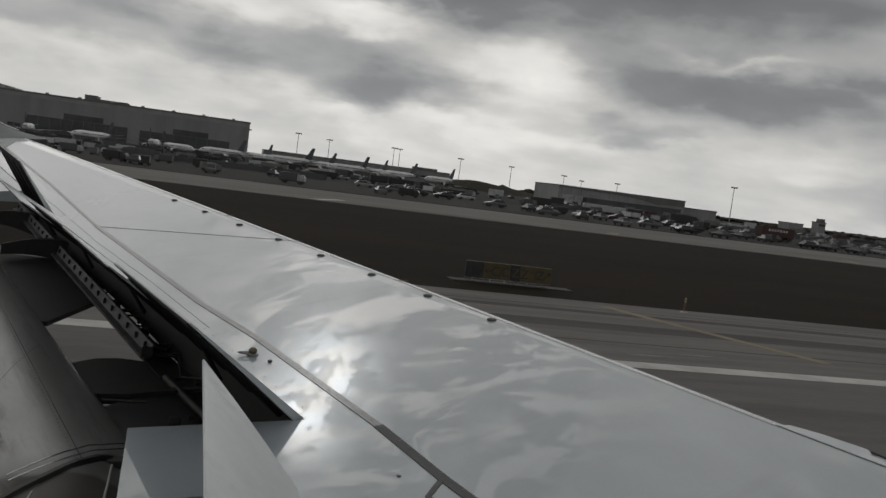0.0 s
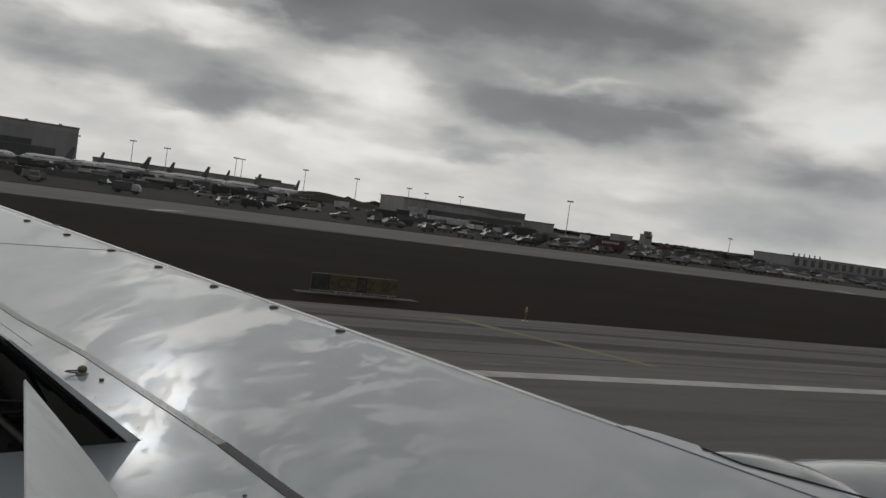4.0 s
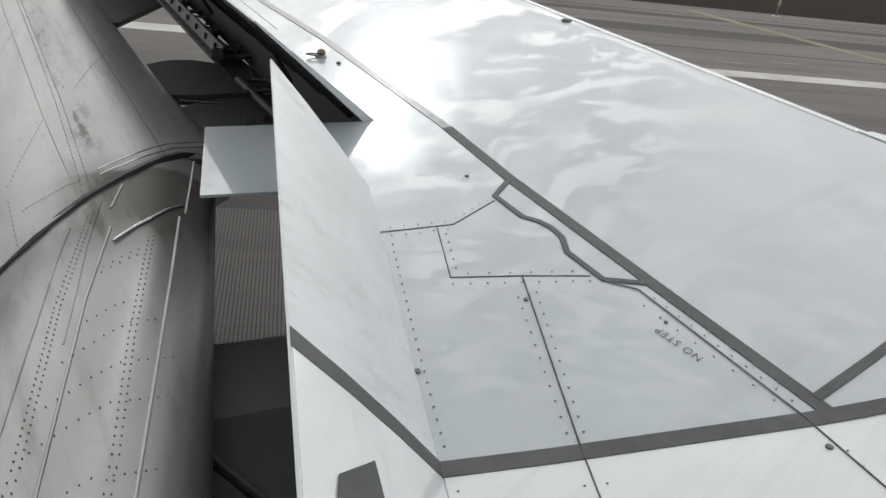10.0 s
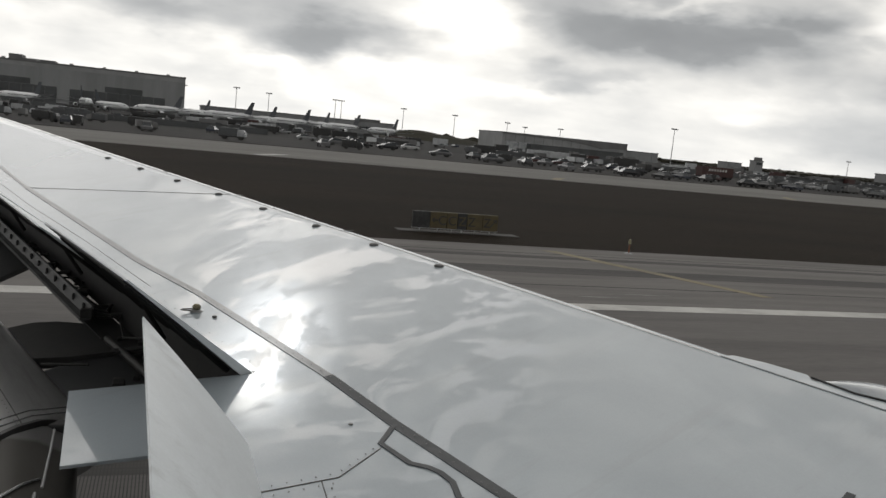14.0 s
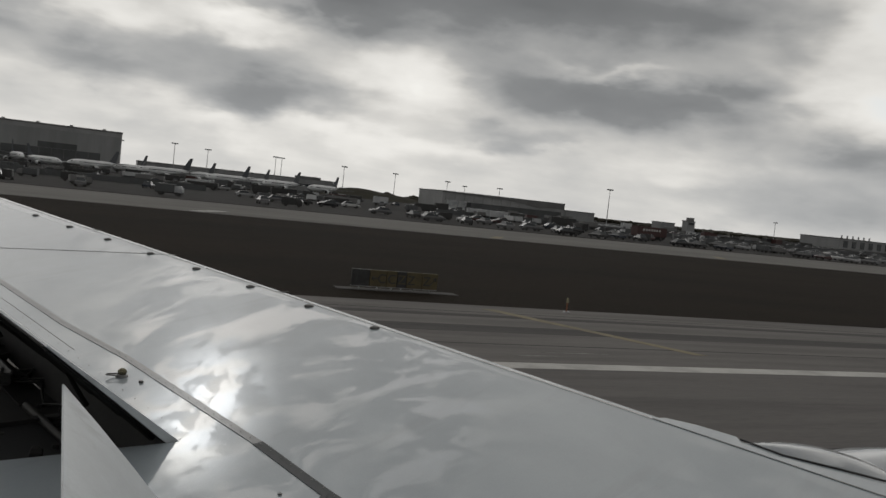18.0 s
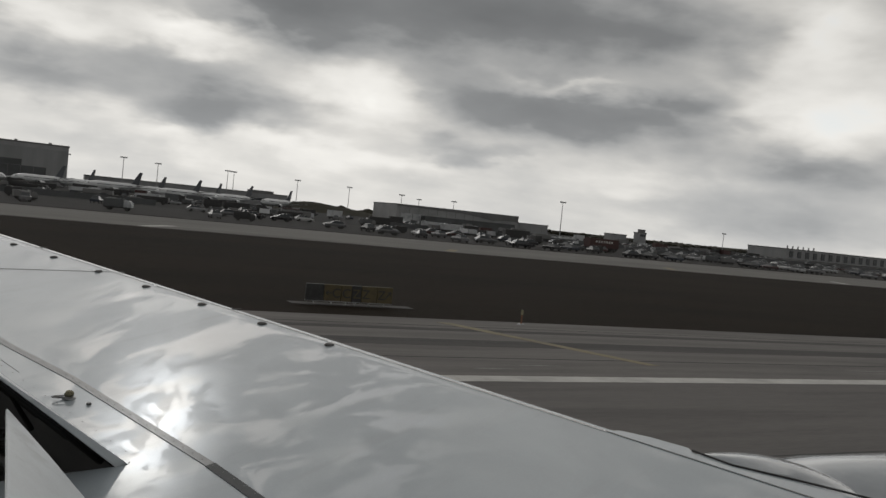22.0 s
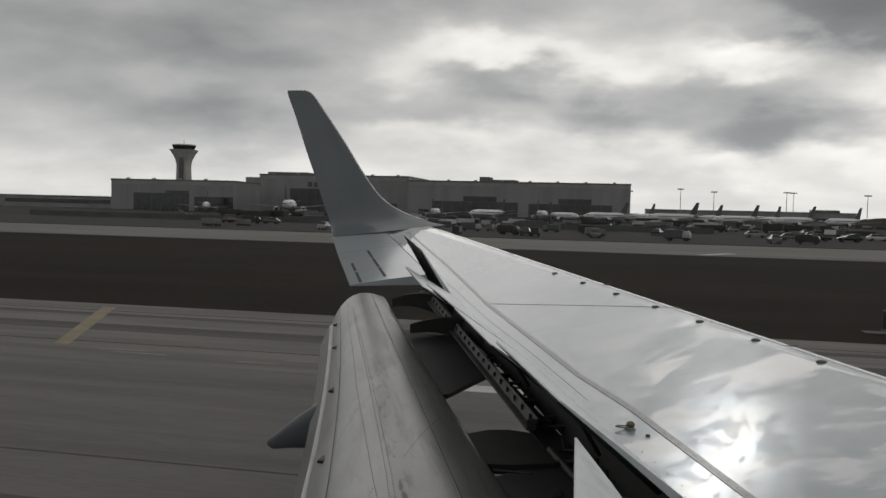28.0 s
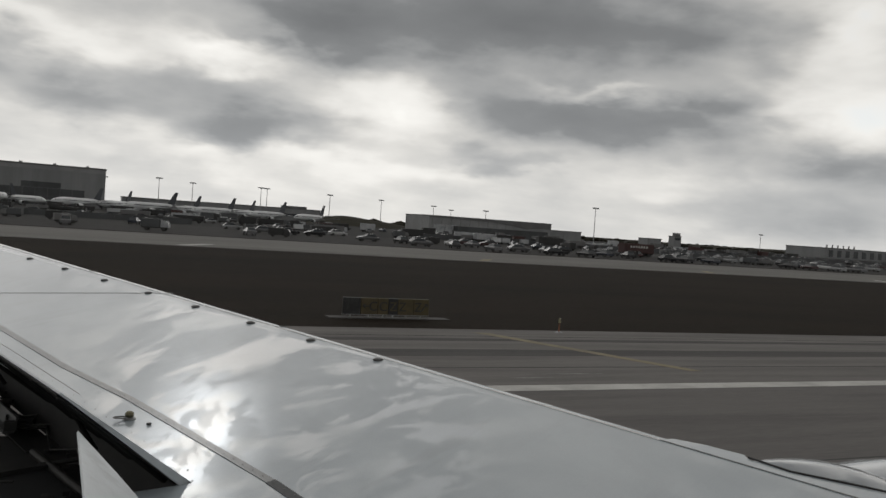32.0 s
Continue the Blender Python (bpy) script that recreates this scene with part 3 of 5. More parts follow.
# slat along the leading edge, in bare metal at its nose
for y0, y1, n in ((3.66, 6.62, 10), (6.64, 9.42, 10), (9.44, 12.2, 10), (12.22, 16.7, 14)):
    rings = []
    for i in range(n + 1):
        y = y0 + (y1 - y0) * i / n
        x0, r = le(y), 0.55 * thick(y)
        ring = [T(x0 - 0.092, y), T(x0 - 0.05, y, -0.003)]
        for k in range(1, 9):
            a = math.pi * 0.5 * k / 8
            ring.append(W(x0 - 0.05 + 0.05 * math.sin(a), y, top(x0 - 0.05, y) - 0.003 - r * (1 - math.cos(a))))
        ring += [W(x0 - 0.092, y, top(x0 - 0.092, y) - r)]
        rings.append(ring)
    part("slat", loft(rings), WING, wing, "leading-edge slat with polished nose", smooth=False)
    part("slat_lip", loft([[T(le(y) - 0.112, y, 0.002), T(le(y) - 0.102, y, 0.007), T(le(y) - 0.096, y, 0.002)] for y in (y0, (y0 + y1) / 2, y1)]), METAL, wing, "bright metal lip along the slat")


def ribbon(pts, width, mat, name, parent, lift=0.004, label="", thickness=0.003):
    """A thin band on the wing along a line of (x, y)."""
    bm = bmesh.new()
    pts = [Vector(p) for p in pts]
    side = []
    for i, p in enumerate(pts):
        d = (pts[min(i + 1, len(pts) - 1)] - pts[max(i - 1, 0)]).normalized()
        side.append(Vector((-d.y, d.x)) * width / 2)
    fine_l, fine_r = [], []
    for i in range(len(pts) - 1):
        k = max(1, int((pts[i + 1] - pts[i]).length / 0.25))
        for j in range(k + (i == len(pts) - 2)):
            f = j / k
            p, s = pts[i].lerp(pts[i + 1], f), side[i].lerp(side[i + 1], f)
            fine_l.append(p + s)
            fine_r.append(p - s)
    rings = [[T(a.x, a.y, lift), T(b.x, b.y, lift), T(b.x, b.y, lift - thickness), T(a.x, a.y, lift - thickness)] for a, b in zip(fine_l, fine_r)]
    return part(name, loft(rings), mat, parent, label)


def rivets(rows, r, name, parent, label="", mat=None, lift=0.003, on=None):
    """Small round heads along lines of (x, y), joined: too small to tell apart."""
    bm = bmesh.new()
    for pts, gap in rows:
        pts = [Vector(p) for p in pts]
        for a, b in zip(pts, pts[1:]):
            k = max(1, int((b - a).length / gap))
            for j in range(k):
                p = a.lerp(b, (j + 0.5) / k)
                c = T(p.x, p.y, lift)
                vs = [bm.verts.new(c + Vector((r * math.cos(q), r * math.sin(q), 0.103 * r * math.cos(q) + 0.114 * r * math.sin(q))) * WS) for q in [math.pi * h / 4 for h in range(8)]]
                cen = bm.verts.new(c + Vector((0, 0, 0.0025)))
                for h in range(8):
                    bm.faces.new((vs[h], vs[(h + 1) % 8], cen))
    ob = part(name, bm, mat or FASTENER, parent, label)
    return tagged(ob, kind="stuff")


# walkway lines
ribbon([(1.70, 1.86), (1.40, 2.59), (1.04, 3.48), (0.84, 4.05)], 0.055, WALKWAY, "walkway_line", wing, label="black walkway border stripe")
ribbon([(0.84, 4.05), (0.25, 5.49), (-0.14, 6.3), (-1.28, 9.1)], 0.048, CREASE, "lap_joint", wing, label="grey sealed lap joint along the rear spar")
ribbon([(-1.28, 9.1), (-2.3, 11.9), (-4.0, 16.3)], 0.035, CREASE, "lap_joint", wing)
ribbon([(0.47, 1.79), (0.80, 1.80), (1.64, 1.845), (2.6, 1.92)], 0.058, WALKWAY, "walkway_line", wing, lift=0.005)
ribbon([(1.69, 1.93), (1.98, 2.08), (2.6, 2.42)], 0.034, WALKWAY, "walkway_line", wing, lift=0.0055)
ribbon([(1.04, 3.47), (0.94, 3.32), (1.02, 3.13), (1.08, 3.085), (1.12, 3.03), (1.145, 2.95), (1.135, 2.84), (1.22, 2.64), (1.40, 2.59)], 0.026, WALKWAY, "walkway_line", wing, lift=0.0055)
for pts in ([(0.41, 3.07), (0.72, 3.10), (0.93, 3.28)], [(0.65, 3.09), (0.65, 2.72)], [(0.65, 2.72), (0.92, 2.70), (1.18, 2.67)]):
    ribbon(pts, 0.0036, SEAM, "panel_seam", wing, lift=0.0035)
ribbon([(-1.27, 9.08), (0.5, 8.18), (0.72, 8.1)], 0.006, CREASE, "panel_seam", wing, lift=0.0032)
for pts, m, wd in (([(0.92, 2.70), (0.89, 1.82), (0.89, 1.2)], SEAM, 0.003), ([(1.22, 2.63), (1.33, 2.56), (1.60, 1.88)], CREASE, 0.0022), ([(1.60, 1.88), (1.70, 1.55), (1.72, 1.2)], SEAM, 0.0024)):
    ribbon(pts, wd, m, "panel_seam", wing, lift=0.0072, thickness=0.006)
rivets([([(0.43, 3.10), (0.72, 3.13), (0.92, 3.30)], 0.05), ([(0.43, 3.035), (0.72, 3.065)], 0.05), ([(0.68, 3.06), (0.68, 2.75)], 0.06), ([(0.68, 2.74), (1.16, 2.705)], 0.07),
        ([(0.62, 2.68), (1.20, 2.635)], 0.06), ([(0.95, 2.62), (0.915, 1.85)], 0.062), ([(0.875, 2.60), (0.865, 1.85)], 0.068), ([(0.925, 1.72), (0.925, 1.2)], 0.07), ([(0.86, 1.72), (0.86, 1.2)], 0.07),
        ([(0.455, 3.0), (0.475, 2.4), (0.50, 1.85)], 0.052), ([(0.51, 1.74), (0.54, 1.2)], 0.055), ([(1.36, 2.53), (1.62, 1.90)], 0.06), ([(1.30, 2.50), (1.57, 1.90)], 0.075), ([(1.66, 1.74), (1.74, 1.3)], 0.06)], 0.0042, "rivets", wing, "rows of small dark flush rivets", mat=RIVET)
rivets([([(1.62, 1.96), (1.36, 2.62), (0.9, 3.9), (0.2, 5.6)], 0.09)], 0.005, "rivets", wing, mat=CREASE, lift=0.007)
for x, y, r in ((0.90, 2.55, 0.009), (1.36, 2.36, 0.007), (1.62, 1.73, 0.012), (0.85, 3.52, 0.01), (0.462, 2.21, 0.011)):
    part("screw_head", rod(T(x, y, 0.001), T(x, y, 0.006), r * WS, seg=14), FASTENER, wing)

# whiter paint inboard of the walkway stripe
root_rings = []
for i in range(25):
    x = 0.48 + (2.9 - 0.48) * i / 24
    y1 = 1.79 + 0.061 * (x - 0.47)
    ys = [y1 + (-0.85 - y1) * k / 10 for k in range(11)]
    root_rings.append([T(max(x, 0.566 - 0.048 * y), y, 0.0016) for y in ys] + [T(max(x, 0.566 - 0.048 * y), y, -0.004) for y in reversed(ys)])
part("root_paint", loft(root_rings), ROOTWHITE, wing, "whiter painted wing root panel")

# joints between the slats and a second lap behind them
for y in (6.63, 9.43, 12.21):
    ribbon([(le(y) - 0.11, y), (le(y) - 0.005, y - 0.01)], 0.012, SEAM, "slat_joint", wing, lift=0.003)
ribbon([(hinge(y) + 0.10, y) for y in (5.7, 6.9, 8.3, 9.7, 11.1)], 0.003, CREASE, "skin_lap", wing, lift=0.0022)
rivets([([(hinge(y) + 0.06, y) for y in (4.25, 5.6, 6.9, 8.3, 9.7, 11.1)], 0.16), ([(0.40, 4.2), (0.5, 4.19)], 0.03), ([(0.34, 4.16), (0.02, 4.14)], 0.045)], 0.0042, "rivets", wing, mat=RIVET)

# slat fittings: a line of small dark caps behind the leading edge
for k, y in enumerate((10.33, 9.61, 8.89, 8.18, 7.51, 6.82, 6.17, 5.54)):
    x = dots(y)
    c = T(x, y, 0.0)
    bm = bmesh.new()
    bmesh.ops.create_uvsphere(bm, u_segments=14, v_segments=8, radius=1.0, matrix=Matrix.Translation(c + Vector((0, 0, 0.002))) @ Matrix.Diagonal((0.034, 0.026, 0.013, 1)))
    part("slat_cap", bm, FASTENER, wing, "small dark oval fastener cap", smooth=True)

# tie-down ring and probe near the rear spar
ring_at = T(0.23, 5.15, 0.0)
tie = part("tie_down", lathe([(0, 0.034), (0.006, 0.032), (0.009, 0.02), (0.014, 0.016)], ring_at, "Z", 18), STEEL, wing, "small brass tie-down fitting with a wire loop")
bm = bmesh.new()
bmesh.ops.create_uvsphere(bm, u_segments=16, v_segments=10, radius=0.024, matrix=Matrix.Translation(ring_at + Vector((0, 0, 0.024))) @ Matrix.Diagonal((1, 1, 0.85, 1)))
part("knob", bm, BRASS, tie, smooth=True)
part("wire_loop", tube([ring_at + Vector((-0.02 - 0.06 * math.sin(a), 0.022 * math.cos(a) - 0.01, 0.012)) for a in [math.pi * k / 8 for k in range(9)]], 0.004), FASTENER, tie)
for x, y in ((0.22, 4.72), (0.33, 5.02)):
    part("bolt", rod(T(x, y), T(x, y, 0.012), 0.012), FASTENER, tie)


def lettering(words, x, y, ang, size, mat, parent, lift=0.004):
    """Words laid on the wing, from the built-in font."""
    cu = bpy.data.curves.new("lettering", "FONT")
    cu.body, cu.size, cu.extrude, cu.space_character, cu.offset = words, size * WS, 0.0006, 1.12, -0.0009
    tmp = new("lettering", cu)
    me = bpy.data.meshes.new_from_object(tmp.evaluated_get(bpy.context.evaluated_depsgraph_get()))
    bpy.data.objects.remove(tmp)
    c, s = math.cos(ang), math.sin(ang)
    ux, uy = Vector((c, s, 0.103 * c + 0.114 * s)), Vector((-s, c, -0.103 * s + 0.114 * c))
    o = T(x, y, lift)
    for v in me.vertices:
        v.co = o + ux * v.co.x + uy * v.co.y + Vector((0, 0, v.co.z))
    me.materials.append(mat)
    ob = new("lettering", me)
    ob.parent = parent
    return tagged(ob, "black stencilled warning words")


lettering("NO STEP", 1.415, 2.155, math.atan2(0.17, -0.085), 0.046, WALKWAY, wing)


# spoilers: hinged plates, raised
NRM = Vector((-0.103, -0.114, 1)).normalized()


def raised(a, b, chord_a, chord_b, deg, shift_a=0.0, shift_b=0.0, t=0.035):
    """Corners of a plate hinged on the wing from a to b, turned up by deg."""
    pa, pb = T(*a, 0.002), T(*b, 0.002)
    h = (pb - pa).normalized()
    aft = NRM.cross(h).normalized()
    if aft.x > 0:
        aft = -aft
    q = aft * math.cos(radians(deg)) + NRM * math.sin(radians(deg))
    n = h.cross(q).normalized()
    if n.z < 0:
        n = -n
    return pa, pb, pb + q * chord_b * WS + h * shift_b * WS, pa + q * chord_a * WS + h * shift_a * WS, n


def spoiler(a, b, ca, cb, deg, sa=0.0, sb=0.0, back=True):
    pa, pb, qb, qa, n = raised(a, b, ca, cb, deg, sa, sb)
    sp = part("spoiler", bmesh.new(), SPOILER, wing, "raised off-white spoiler panel with dark underside")
    bm = bmesh.new()
    rings = []
    for p, q in ((pa, qa), (pa.lerp(pb, 0.5), qa.lerp(qb, 0.5)), (pb, qb)):
        rings.append([p, p.lerp(q, 0.5), q, q - n * 0.008, p.lerp(q, 0.5) - n * 0.022, p - n * 0.04])
    part("panel", add_loft(bm, rings), SPOILER, sp)
    # underside coloured near-black for the shade below the raised panel
    bm = bmesh.new()
    k = 0.02
    add_slab(bm, [pa.lerp(pb, k) - n * 0.041, pb.lerp(pa, k) - n * 0.041, qb.lerp(qa, k) - n * 0.012, qa.lerp(qb, k) - n * 0.012], 0.004, n)
    for f in (0.12, 0.37, 0.62, 0.88):
        u, v = pa.lerp(pb, f), qa.lerp(qb, f)
        add_rod(bm, u - n * 0.055, u.lerp(v, 0.9) - n * 0.02, 0.018, 0.008, 8)
    part("underside", bm, DARK, sp, "ribbed underside with its shade in the dark colour")
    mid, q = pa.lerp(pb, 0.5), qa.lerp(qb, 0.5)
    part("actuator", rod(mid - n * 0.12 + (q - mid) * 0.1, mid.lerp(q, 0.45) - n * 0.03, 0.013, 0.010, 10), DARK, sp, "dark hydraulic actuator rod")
    return sp


SP = ((4.19, 5.60), (5.62, 6.93), (6.95, 8.26), (8.28, 9.71), (9.74, 11.18))
CH = (0.90, 0.78, 0.74, 0.70, 0.67, 0.70)
for k, (y0, y1) in enumerate(SP):
    deg = (45.5, 42.5, 43.0, 39.0, 62.0)[k]
    spoiler((hinge(y0), y0), (hinge(y1), y1), CH[k], CH[k + 1], deg, -0.14 if k == 0 else -0.1, -0.1)

# inboard ground spoiler, seen from above, with the walkway stripe running over it
gs_a, gs_b = (0.515, 0.95), (0.397, 3.46)
pa, pb, qb, qa, gn = raised(gs_a, gs_b, 0.62, 0.62, 52, 0.0, 0.33)
inner = part("spoiler", bmesh.new(), SPOILER, wing, "raised inboard ground spoiler with black stripe")
bm = bmesh.new()
rows = []
for i in range(9):
    f = i / 8
    p, q = pa.lerp(pb, f), qa.lerp(qb, f)
    rows.append([p, p.lerp(q, 0.33) + gn * 0.006, p.lerp(q, 0.66) + gn * 0.006, q, q - gn * 0.008, p.lerp(q, 0.5) - gn * 0.03, p - gn * 0.05])
part("panel", add_loft(bm, rows), SPOILER, inner)
# dark plate added below, to darken the flap nose and door gap
part("underside", loft([[pa.lerp(pb, f) - gn * 0.052, pa.lerp(pb, f).lerp(qa.lerp(qb, f), 0.5) - gn * 0.034, pa.lerp(pb, f).lerp(qa.lerp(qb, f), 0.985) - gn * 0.0095, pa.lerp(pb, f) - gn * 0.056] for f in (0.01, 0.5, 0.985)]), COVE, inner, "added dark grey underside plate")


def on_gs(f, g, lift=0.01):
    p, q = pa.lerp(pb, f), qa.lerp(qb, f)
    return p.lerp(q, g) + gn * lift


part("walkway_line", loft([[on_gs(a, g, h), on_gs(b, g, h), on_gs(b, g, h - 0.002), on_gs(a, g, h - 0.002)] for a, b, g, h in ((0.322, 0.348, 0.0, 0.003), (0.314, 0.341, 0.33, 0.0085), (0.307, 0.334, 0.66, 0.0085), (0.299, 0.326, 1.0, 0.003))]), WALKWAY, inner, "black stripe crossing the spoiler")
part("root_paint", loft([[on_gs(f, g, h) for f in (0.02, e)] + [on_gs(f, g, h - 0.003) for f in (e, 0.02)] for e, g, h in ((0.334, 0.01, 0.0016), (0.327, 0.33, 0.0074), (0.32, 0.66, 0.0074), (0.312, 0.99, 0.0016))]), ROOTWHITE, inner, "whiter painted inboard end")
part("arrow", slab([on_gs(0.185, 0.80), on_gs(0.24, 0.56), on_gs(0.17, 0.52), on_gs(0.14, 0.84)], 0.002, gn), WALKWAY, inner, "dark painted block mark")

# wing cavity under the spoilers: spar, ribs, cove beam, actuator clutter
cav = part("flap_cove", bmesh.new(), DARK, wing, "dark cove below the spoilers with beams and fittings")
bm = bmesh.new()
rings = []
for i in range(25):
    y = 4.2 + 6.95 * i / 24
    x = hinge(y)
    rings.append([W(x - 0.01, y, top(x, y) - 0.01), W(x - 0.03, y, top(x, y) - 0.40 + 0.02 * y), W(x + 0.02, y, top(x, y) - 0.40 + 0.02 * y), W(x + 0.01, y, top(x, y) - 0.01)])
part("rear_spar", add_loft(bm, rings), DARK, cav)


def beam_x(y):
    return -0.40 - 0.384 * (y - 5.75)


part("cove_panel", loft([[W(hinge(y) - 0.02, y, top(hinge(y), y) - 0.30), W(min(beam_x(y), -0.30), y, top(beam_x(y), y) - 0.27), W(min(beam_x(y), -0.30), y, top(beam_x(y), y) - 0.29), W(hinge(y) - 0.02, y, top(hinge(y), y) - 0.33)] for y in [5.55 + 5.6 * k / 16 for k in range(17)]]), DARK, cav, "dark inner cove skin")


for y0, y1 in ((5.74, 8.72), (8.95, 11.1)):
    bm = bmesh.new()
    rings = []
    for i in range(13):
        y = y0 + (y1 - y0) * i / 12
        x, z = beam_x(y), top(beam_x(y), y) - 0.12
        rings.append([W(x, y, z), W(x - 0.026, y, z - 0.075), W(x - 0.07, y, z - 0.08), W(x - 0.072, y, z - 0.10), W(x - 0.008, y, z - 0.095), W(x + 0.014, y, z)])
    beam = part("cove_beam", add_loft(bm, rings), BEAMGREY, cav, "dark grey cove beam with a row of slots")
    n = int((y1 - y0) / 0.2)
    for i in range(n):
        y = y0 + 0.12 + (y1 - y0 - 0.2) * i / (n - 1)
        x, z = beam_x(y), top(beam_x(y), y) - 0.12
        c = W(x - 0.013, y, z - 0.036)
        part("slot", box(c - Vector((0.008, 0.022, 0.017)), c + Vector((0.006, 0.022, 0.017)), 0.002), BLACK, beam)
    foot = W(beam_x(y0) - 0.03, y0, top(beam_x(y0), y0) - 0.17)
    part("end_fitting", box(foot - Vector((0.035, 0.03, 0.025)), foot + Vector((0.035, 0.02, 0.03)), 0.008), DARKMETAL, beam)
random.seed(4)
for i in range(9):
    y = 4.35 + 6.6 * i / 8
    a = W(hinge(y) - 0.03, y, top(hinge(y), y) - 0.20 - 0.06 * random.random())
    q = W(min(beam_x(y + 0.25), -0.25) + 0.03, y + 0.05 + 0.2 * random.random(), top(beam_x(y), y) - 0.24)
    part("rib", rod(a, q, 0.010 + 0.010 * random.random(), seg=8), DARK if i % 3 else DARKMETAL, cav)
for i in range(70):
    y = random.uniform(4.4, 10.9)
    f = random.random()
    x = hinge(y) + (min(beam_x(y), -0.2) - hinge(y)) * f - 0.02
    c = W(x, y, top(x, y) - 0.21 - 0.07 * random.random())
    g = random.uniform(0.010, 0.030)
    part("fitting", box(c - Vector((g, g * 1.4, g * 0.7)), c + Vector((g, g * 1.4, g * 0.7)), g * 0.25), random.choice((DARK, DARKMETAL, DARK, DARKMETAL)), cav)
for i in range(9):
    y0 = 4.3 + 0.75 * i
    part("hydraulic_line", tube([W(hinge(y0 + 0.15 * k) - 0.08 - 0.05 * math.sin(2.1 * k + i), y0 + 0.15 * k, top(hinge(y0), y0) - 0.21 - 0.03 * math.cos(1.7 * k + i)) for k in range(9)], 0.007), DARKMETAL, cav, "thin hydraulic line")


# flaps, lowered
def flap_section(leading, mid, trailing, nose, round_r=None, sweep=0.0):
    """Profile ring of a flap: upper side from the nose over mid to the trailing edge and back; sweep: inboard slant of the section towards its rear."""
    L, M, Q = Vector(leading), Vector(mid), Vector(trailing)
    ring = []
    for k in range(9):
        f = k / 8
        ring.append(L * (1 - f) ** 2 + (M * 2 - (L + Q) * 0.5) * 2 * f * (1 - f) + Q * f * f)
    c = (Q - L)
    down, r = Vector((0, 0, -1)) * nose, round_r or nose * 0.42
    for k in range(1, 8):
        f = 1 - k / 8
        ring.append(L + c * f + down * (0.10 + 0.74 * (1 - f)))
    for k in range(7):
        a = math.pi * (-0.5 + k / 7)
        ring.append(L + Vector((r * math.cos(a), 0, -r + r * math.sin(a))))
    for q in ring:
        g = max(0.0, min(1.0, (L.x - q.x) / (L.x - Q.x)))
        q.y -= sweep * (g ** 1.4 - 0.25 * max(0.0, 1 - g / 0.3))
    return ring


rings = []
for i in range(15):
    f = i / 14
    L = W(-0.33, 4.05, -1.63).lerp(W(-2.99, 10.85, -1.11), f)
    M = W(-0.90, 4.05, -1.645).lerp(W(-3.40, 10.85, -1.12), f)
    Q = W(-1.40, 4.05, -2.16).lerp(W(-3.68, 10.85, -1.49), f)
    rings.append(flap_section(L, M, Q, 0.26 - 0.12 * f, sweep=0.9 * (1 - f) ** 3))
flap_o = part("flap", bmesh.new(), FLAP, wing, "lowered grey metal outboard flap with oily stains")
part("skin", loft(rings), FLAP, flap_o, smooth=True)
rings_i = []
for i in range(13):
    f = i / 12
    y = 4.03 - 4.7 * f
    rings_i.append(flap_section(W(-0.39 + 0.216 * f, y, -1.62 + 0.02 * f), W(-0.82 + 0.14 * f, y, -1.615), W(-1.42 + 0.1 * f, y, -2.14), 0.30, 0.06 + 0.075 * min(1.0, f * 2), 0.9 * (1 - f) ** 3))
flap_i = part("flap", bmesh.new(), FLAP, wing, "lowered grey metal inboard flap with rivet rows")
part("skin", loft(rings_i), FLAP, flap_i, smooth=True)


def on_flap(rs, f, k, lift=0.004):
    """A point on a flap's upper side: f along the span, k from 0 at the nose to 8 at the trailing edge."""
    i = min(len(rs) - 2, max(0, int(f * (len(rs) - 1))))
    g = f * (len(rs) - 1) - i
    j = min(7, int(k))
    h = k - j
    a = rs[i][j].lerp(rs[i][j + 1], h)
    b = rs[i + 1][j].lerp(rs[i + 1][j + 1], h)
    return a.lerp(b, g) + Vector((-0.4, 0, 1)).normalized() * lift


def flap_line(rs, pts, r, mat, name, parent, lift=0.0, label=""):
    fine_pts = []
    for (f0, k0), (f1, k1) in zip(pts, pts[1:]):
        n = 8
        fine_pts += [on_flap(rs, f0 + (f1 - f0) * j / n, k0 + (k1 - k0) * j / n, lift) for j in range(n)]
    fine_pts.append(on_flap(rs, *pts[-1], lift))
    return part(name, tube(fine_pts, r, 6), mat, parent, label)


def flap_rivets(rs, rows, r, parent):
    bm = bmesh.new()
    for (f0, k0), (f1, k1), n in rows:
        for j in range(n):
            c = on_flap(rs, f0 + (f1 - f0) * j / max(1, n - 1), k0 + (k1 - k0) * j / max(1, n - 1), 0.002)
            bmesh.ops.create_cone(bm, cap_ends=True, segments=8, radius1=r, radius2=r * 0.7, depth=0.004, matrix=Matrix.Translation(c) @ Vector((-0.45, 0, 1)).to_track_quat("Z", "Y").to_matrix().to_4x4())
    tagged(part("rivets", bm, FLAPRIVET, parent, "rows of dark rivets"), kind="stuff")


